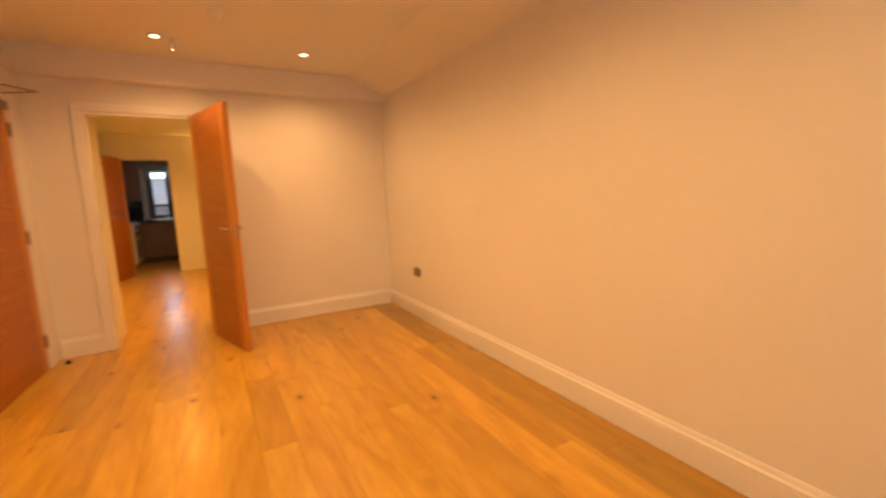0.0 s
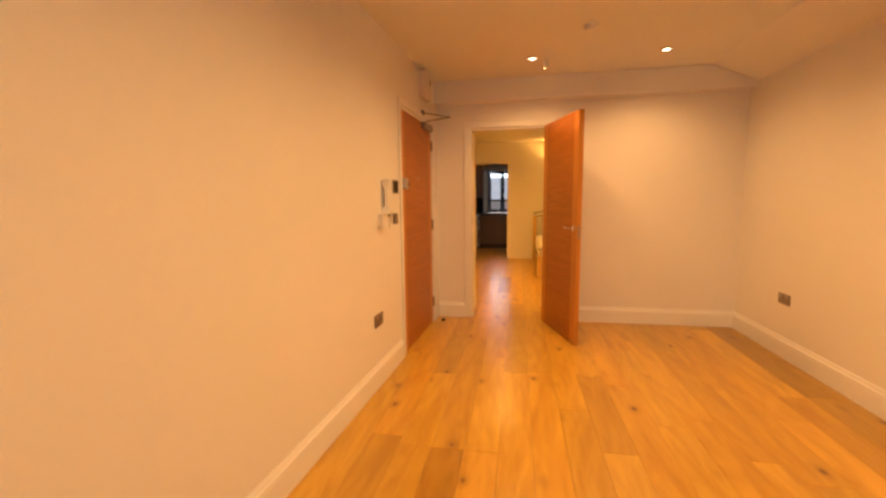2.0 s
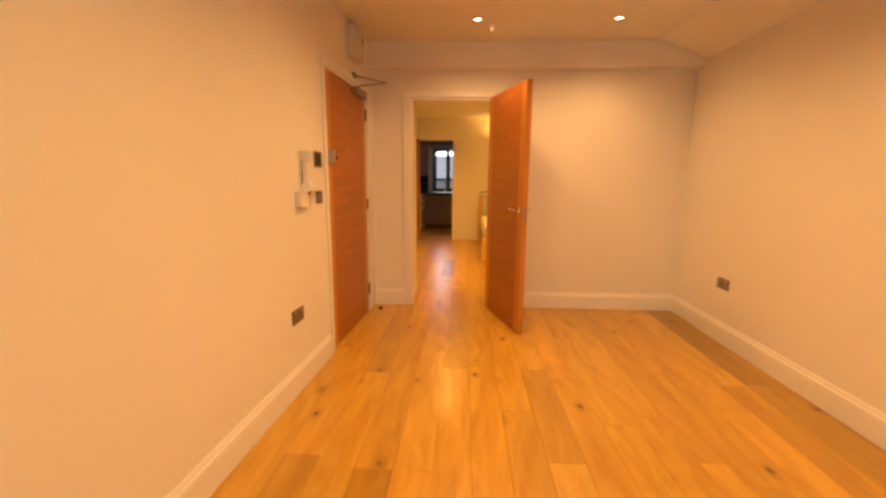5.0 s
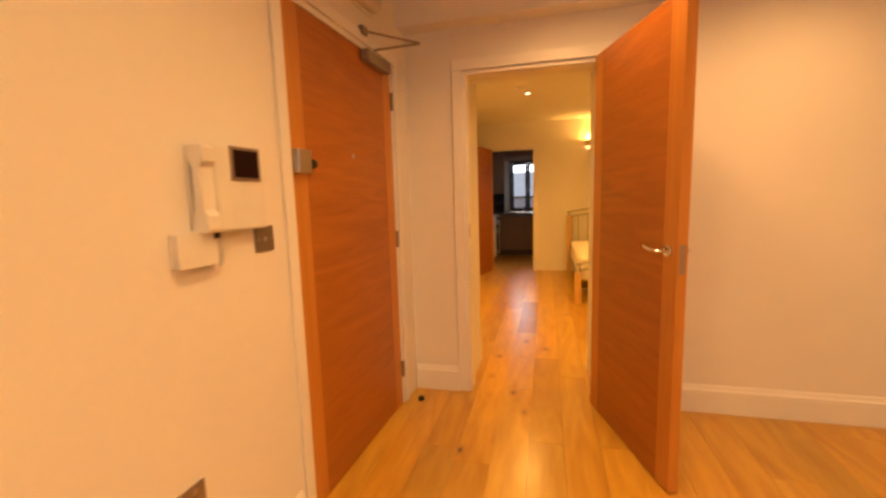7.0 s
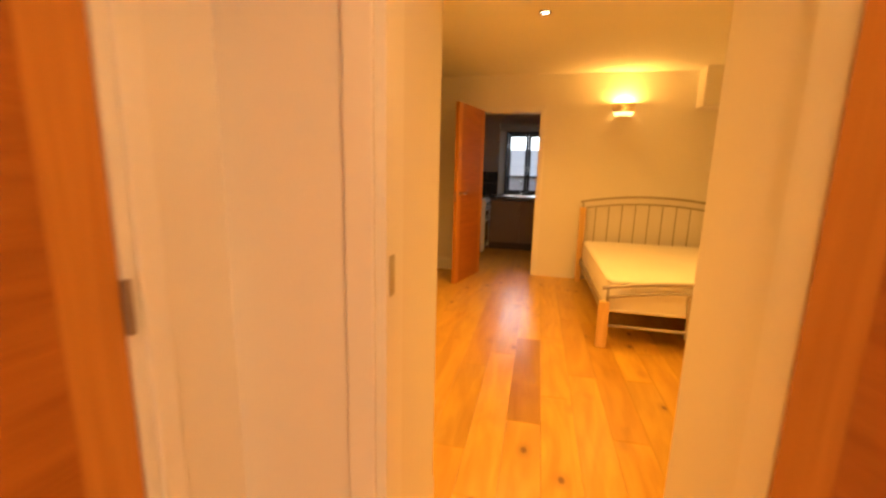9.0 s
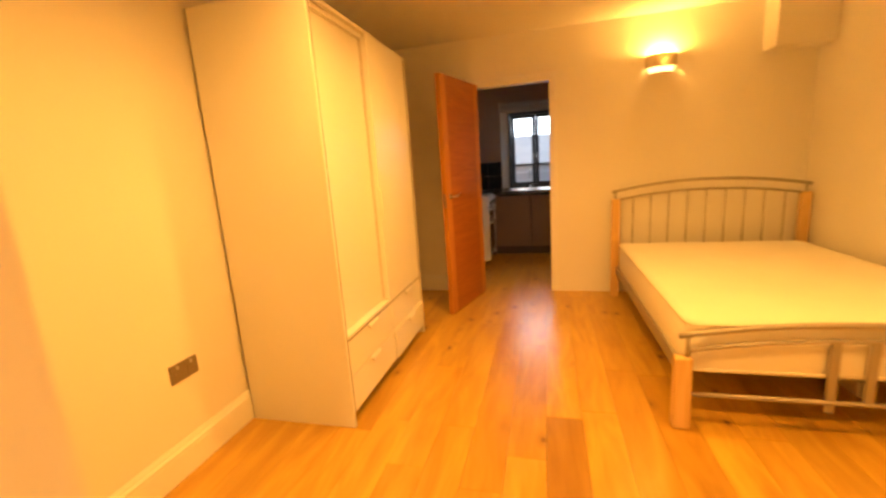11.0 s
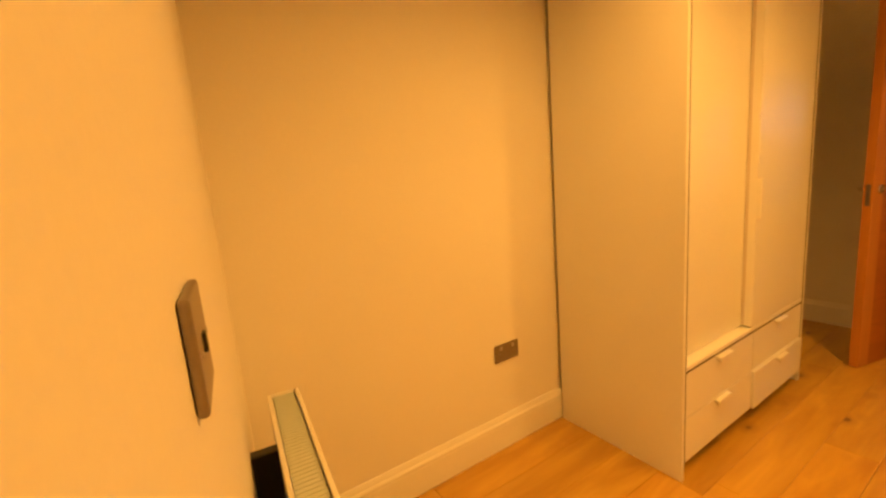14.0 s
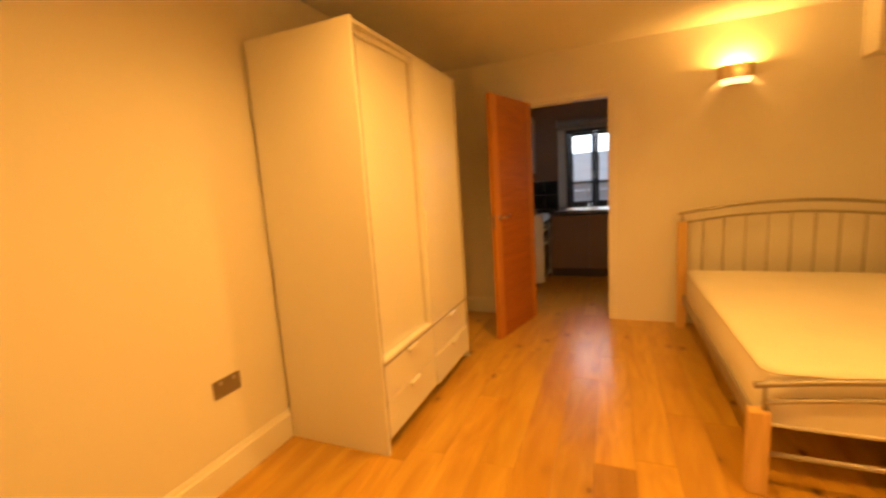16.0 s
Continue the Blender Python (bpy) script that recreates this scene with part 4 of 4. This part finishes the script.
part("window_frame", rect_frame(wx0, wx1, wz0 - 0.012, wz1, 0.042, 0.0, 0.07), FRAME_DARK, win)
mid = (wx0 + wx1) / 2 + 0.02 - 0.15
for a, b, hx in ((wx0 + 0.045, mid, mid - 0.03), (mid, wx1 - 0.045, mid + 0.03)):
    sash = part("casement", rect_frame(a + 0.002, b - 0.002, wz0 + 0.030, wz1 - 0.047, 0.050, 0.005, 0.060), FRAME_DARK, win)
    pane = part("pane", box(a + 0.055, b - 0.055, 0.028, 0.034, wz0 + 0.078, wz1 - 0.095), PANE, sash, "clear glass")
    pane.visible_shadow = False
    part("window_handle", tube([(hx, 0.006, 1.44), (hx, -0.035, 1.44), (hx, -0.037, 1.34)], 0.009, 8), CHROME, sash, "chrome window handle")
part("window_sill", box(wx0 + 0.001, wx1 - 0.001, -0.149, -0.001, wz0 - 0.012, wz0 + 0.008, 0.004), TILE_DARK, win, "dark tiled sill")
bl = thing("roller_blind", "grey roller blind rolled up above the kitchen window", "blind", pose(0, K_NORTH, 2.14))
part("roll", tube([(wx0 - 0.09, -0.05, 0.0), (wx1 + 0.09, -0.05, 0.0)], 0.042, 16), BLIND, bl, smooth=True)
part("bottom_bar", box(wx0 - 0.08, wx1 + 0.08, -0.022, -0.012, -0.085, -0.06, 0.003), BLIND, bl)
part("cloth", box(wx0 - 0.08, wx1 + 0.08, -0.018, -0.0155, -0.065, 0.0), BLIND, bl)
for xx in (wx0 - 0.10, wx1 + 0.10):
    part("bracket", box(xx - 0.004, xx + 0.004, -0.09, -0.001, -0.05, 0.05, 0.002), PLASTIC, bl)

# back window of the living room, behind the walker
bx0, bx1 = E_WALL + 0.1 - W2[1], E_WALL + 0.1 - W2[0]
win2 = tagged(new("window_2"), "white framed window at the back of the living room", "window", kind="structure")
win2.matrix_basis = pose(0, BACK - 0.12, 0)
part("window_frame", rect_frame(bx0, bx1, W2[2], W2[3], 0.06, -0.035, 0.035), GLOSS, win2)
part("mullion", box((bx0 + bx1) / 2 - 0.03, (bx0 + bx1) / 2 + 0.03, -0.034, 0.034, W2[2] + 0.06, W2[3] - 0.06, 0.003), GLOSS, win2)
pane = part("pane", box(bx0 + 0.06, bx1 - 0.06, -0.004, 0.003, W2[2] + 0.06, W2[3] - 0.06), PANE, win2)
pane.visible_shadow = False
day2 = new("back_daylight", bpy.data.lights.new("back_daylight", "AREA"))
day2.data.shape, day2.data.size, day2.data.size_y = "RECTANGLE", 1.25, 1.05
day2.data.energy, day2.data.color = BACK_WATTS, (0.82, 0.91, 1.0)
day2.matrix_world = look(((bx0 + bx1) / 2, BACK - 0.05, 1.5), ((bx0 + bx1) / 2, BACK + 1, 1.4))

# outside: paving to the horizon and a pale boundary wall
gm = bmesh.new()
bmesh.ops.create_grid(gm, x_segments=2, y_segments=2, size=400)
tagged(part("ground", gm, GROUND, m=pose(0, 0, -0.16)), "grey paved yard outside", "ground", kind="structure")
yard = thing("boundary_wall", "pale rendered boundary wall across the yard", "wall", pose(-1.5, 17.5, -0.16), kind="structure")
part("wall_body", box(-8, 8, 0, 0.2, 0, 1.13, 0.01), CONCRETE, yard)
part("coping", box(-8, 8, -0.04, 0.24, 1.13, 1.20, 0.01), CONCRETE, yard)
for k in range(9):
    part("pier", box(-6.4 + k * 1.6, -6.0 + k * 1.6, -0.08, 0.0, 0, 1.13, 0.01), CONCRETE, yard)

# low building across the yard, its pale slate roof rising to the sky line
hb = thing("outbuilding", "low building with a pale slate roof beyond the yard wall", "building", pose(-3.0, 26.0, -0.16))
part("wall", box(-14, 14, 0.3, 6.0, 0, 1.35), CONCRETE, hb, "pale rendered wall")
bm = prism([(0.0, 1.28), (3.2, 2.72), (6.4, 1.28), (6.4, 1.40), (3.2, 2.84), (0.0, 1.40)], -14.3, 14.3)
part("roof", bm, SLATE, hb, "pale blue-grey slate roof")
part("gutter", tube([(-14.3, -0.03, 1.33), (14.3, -0.03, 1.33)], 0.05, 10), FRAME_DARK, hb, "dark gutter", smooth=True)

# pale overcast sky behind the yard
SKYGLOW = glowing("overcast_sky", (0.80, 0.90, 1.0), 4.3)
tagged(part("backdrop", box(-60, 60, 0, 0.2, -2, 45), SKYGLOW, m=pose(0, 70, 0)), "plain white overcast sky in the distance", "sky", kind="structure")

# ---------------------------------------------------------------- floor boards
floor_ob = tagged(part("floor", box(-1.95, 2.4, BACK - 0.2, K_NORTH + 0.1, -0.15, -0.022), SUBFLOOR), "knotty oiled oak plank floor running through all rooms", "floor", kind="structure")
rng = random.Random(7)
PW = 0.178


def board(x0, x1, y0, y1, tone):
    g, b = 0.0003, 0.0010
    co = [(x0 + g, y0 + g, -0.025), (x1 - g, y0 + g, -0.025), (x1 - g, y1 - g, -0.025), (x0 + g, y1 - g, -0.025),
          (x0 + g, y0 + g, -0.0015), (x1 - g, y0 + g, -0.0015), (x1 - g, y1 - g, -0.0015), (x0 + g, y1 - g, -0.0015),
          (x0 + g + b, y0 + g + b, 0.0), (x1 - g - b, y0 + g + b, 0.0), (x1 - g - b, y1 - g - b, 0.0), (x0 + g + b, y1 - g - b, 0.0)]
    fs = [(0, 1, 5, 4), (1, 2, 6, 5), (2, 3, 7, 6), (3, 0, 4, 7), (4, 5, 9, 8), (5, 6, 10, 9), (6, 7, 11, 10), (7, 4, 8, 11), (8, 9, 10, 11)]
    me = bpy.data.meshes.new("plank")
    me.from_pydata(co, [], fs)
    me.materials.append(OAK)
    ob = new("plank", me)
    ob.parent = floor_ob
    ob.color = (*tone, 1)
    return ob


x = -0.20 - 9 * PW
while x < 2.25:
    y = BACK - 0.1 - rng.random() * 1.2
    special = abs(x + 0.20) < 0.01
    special2 = abs(x + 0.20 + PW) < 0.01
    cuts = []
    while y < K_NORTH:
        cuts.append(y)
        y += rng.choice((0.9, 1.15, 1.4, 1.6, 1.8)) * rng.uniform(0.93, 1.07)
    cuts.append(y)
    if special:
        cuts = [-1.9, -0.4, 1.2, 3.19, 4.5, 5.72, 6.88, 8.03, 9.3, 10.6, 12.0, 13.0]
    if special2:
        cuts = [-1.8, -0.1, 1.75, 3.19, 4.9, 6.3, 7.7, 8.9, 10.3, 11.6, 12.9]
    for a, b in zip(cuts, cuts[1:]):
        a0, a, b = a, max(a, BACK - 0.1), min(b, K_NORTH + 0.1)
        outside = (b < N_WALL + 0.05 and x < -1.35) or (a > N_WALL + 0.5 and x > B_EAST + 0.05)
        if b - a < 0.05 or outside:
            continue
        v = rng.choice((0.84, 0.90, 0.95, 0.99, 1.02, 1.05)) * rng.uniform(0.97, 1.03)
        warm = rng.uniform(0.94, 1.03)
        if special and abs(a0 - 6.88) < 0.01:
            v, warm = 0.62, 0.90
        if special2 and abs(a0 - 1.75) < 0.01:
            v, warm = 0.70, 0.90
        # boards beyond x = 1.90 are toned darker than the rest
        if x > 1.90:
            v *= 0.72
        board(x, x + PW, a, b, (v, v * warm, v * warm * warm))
    x += PW
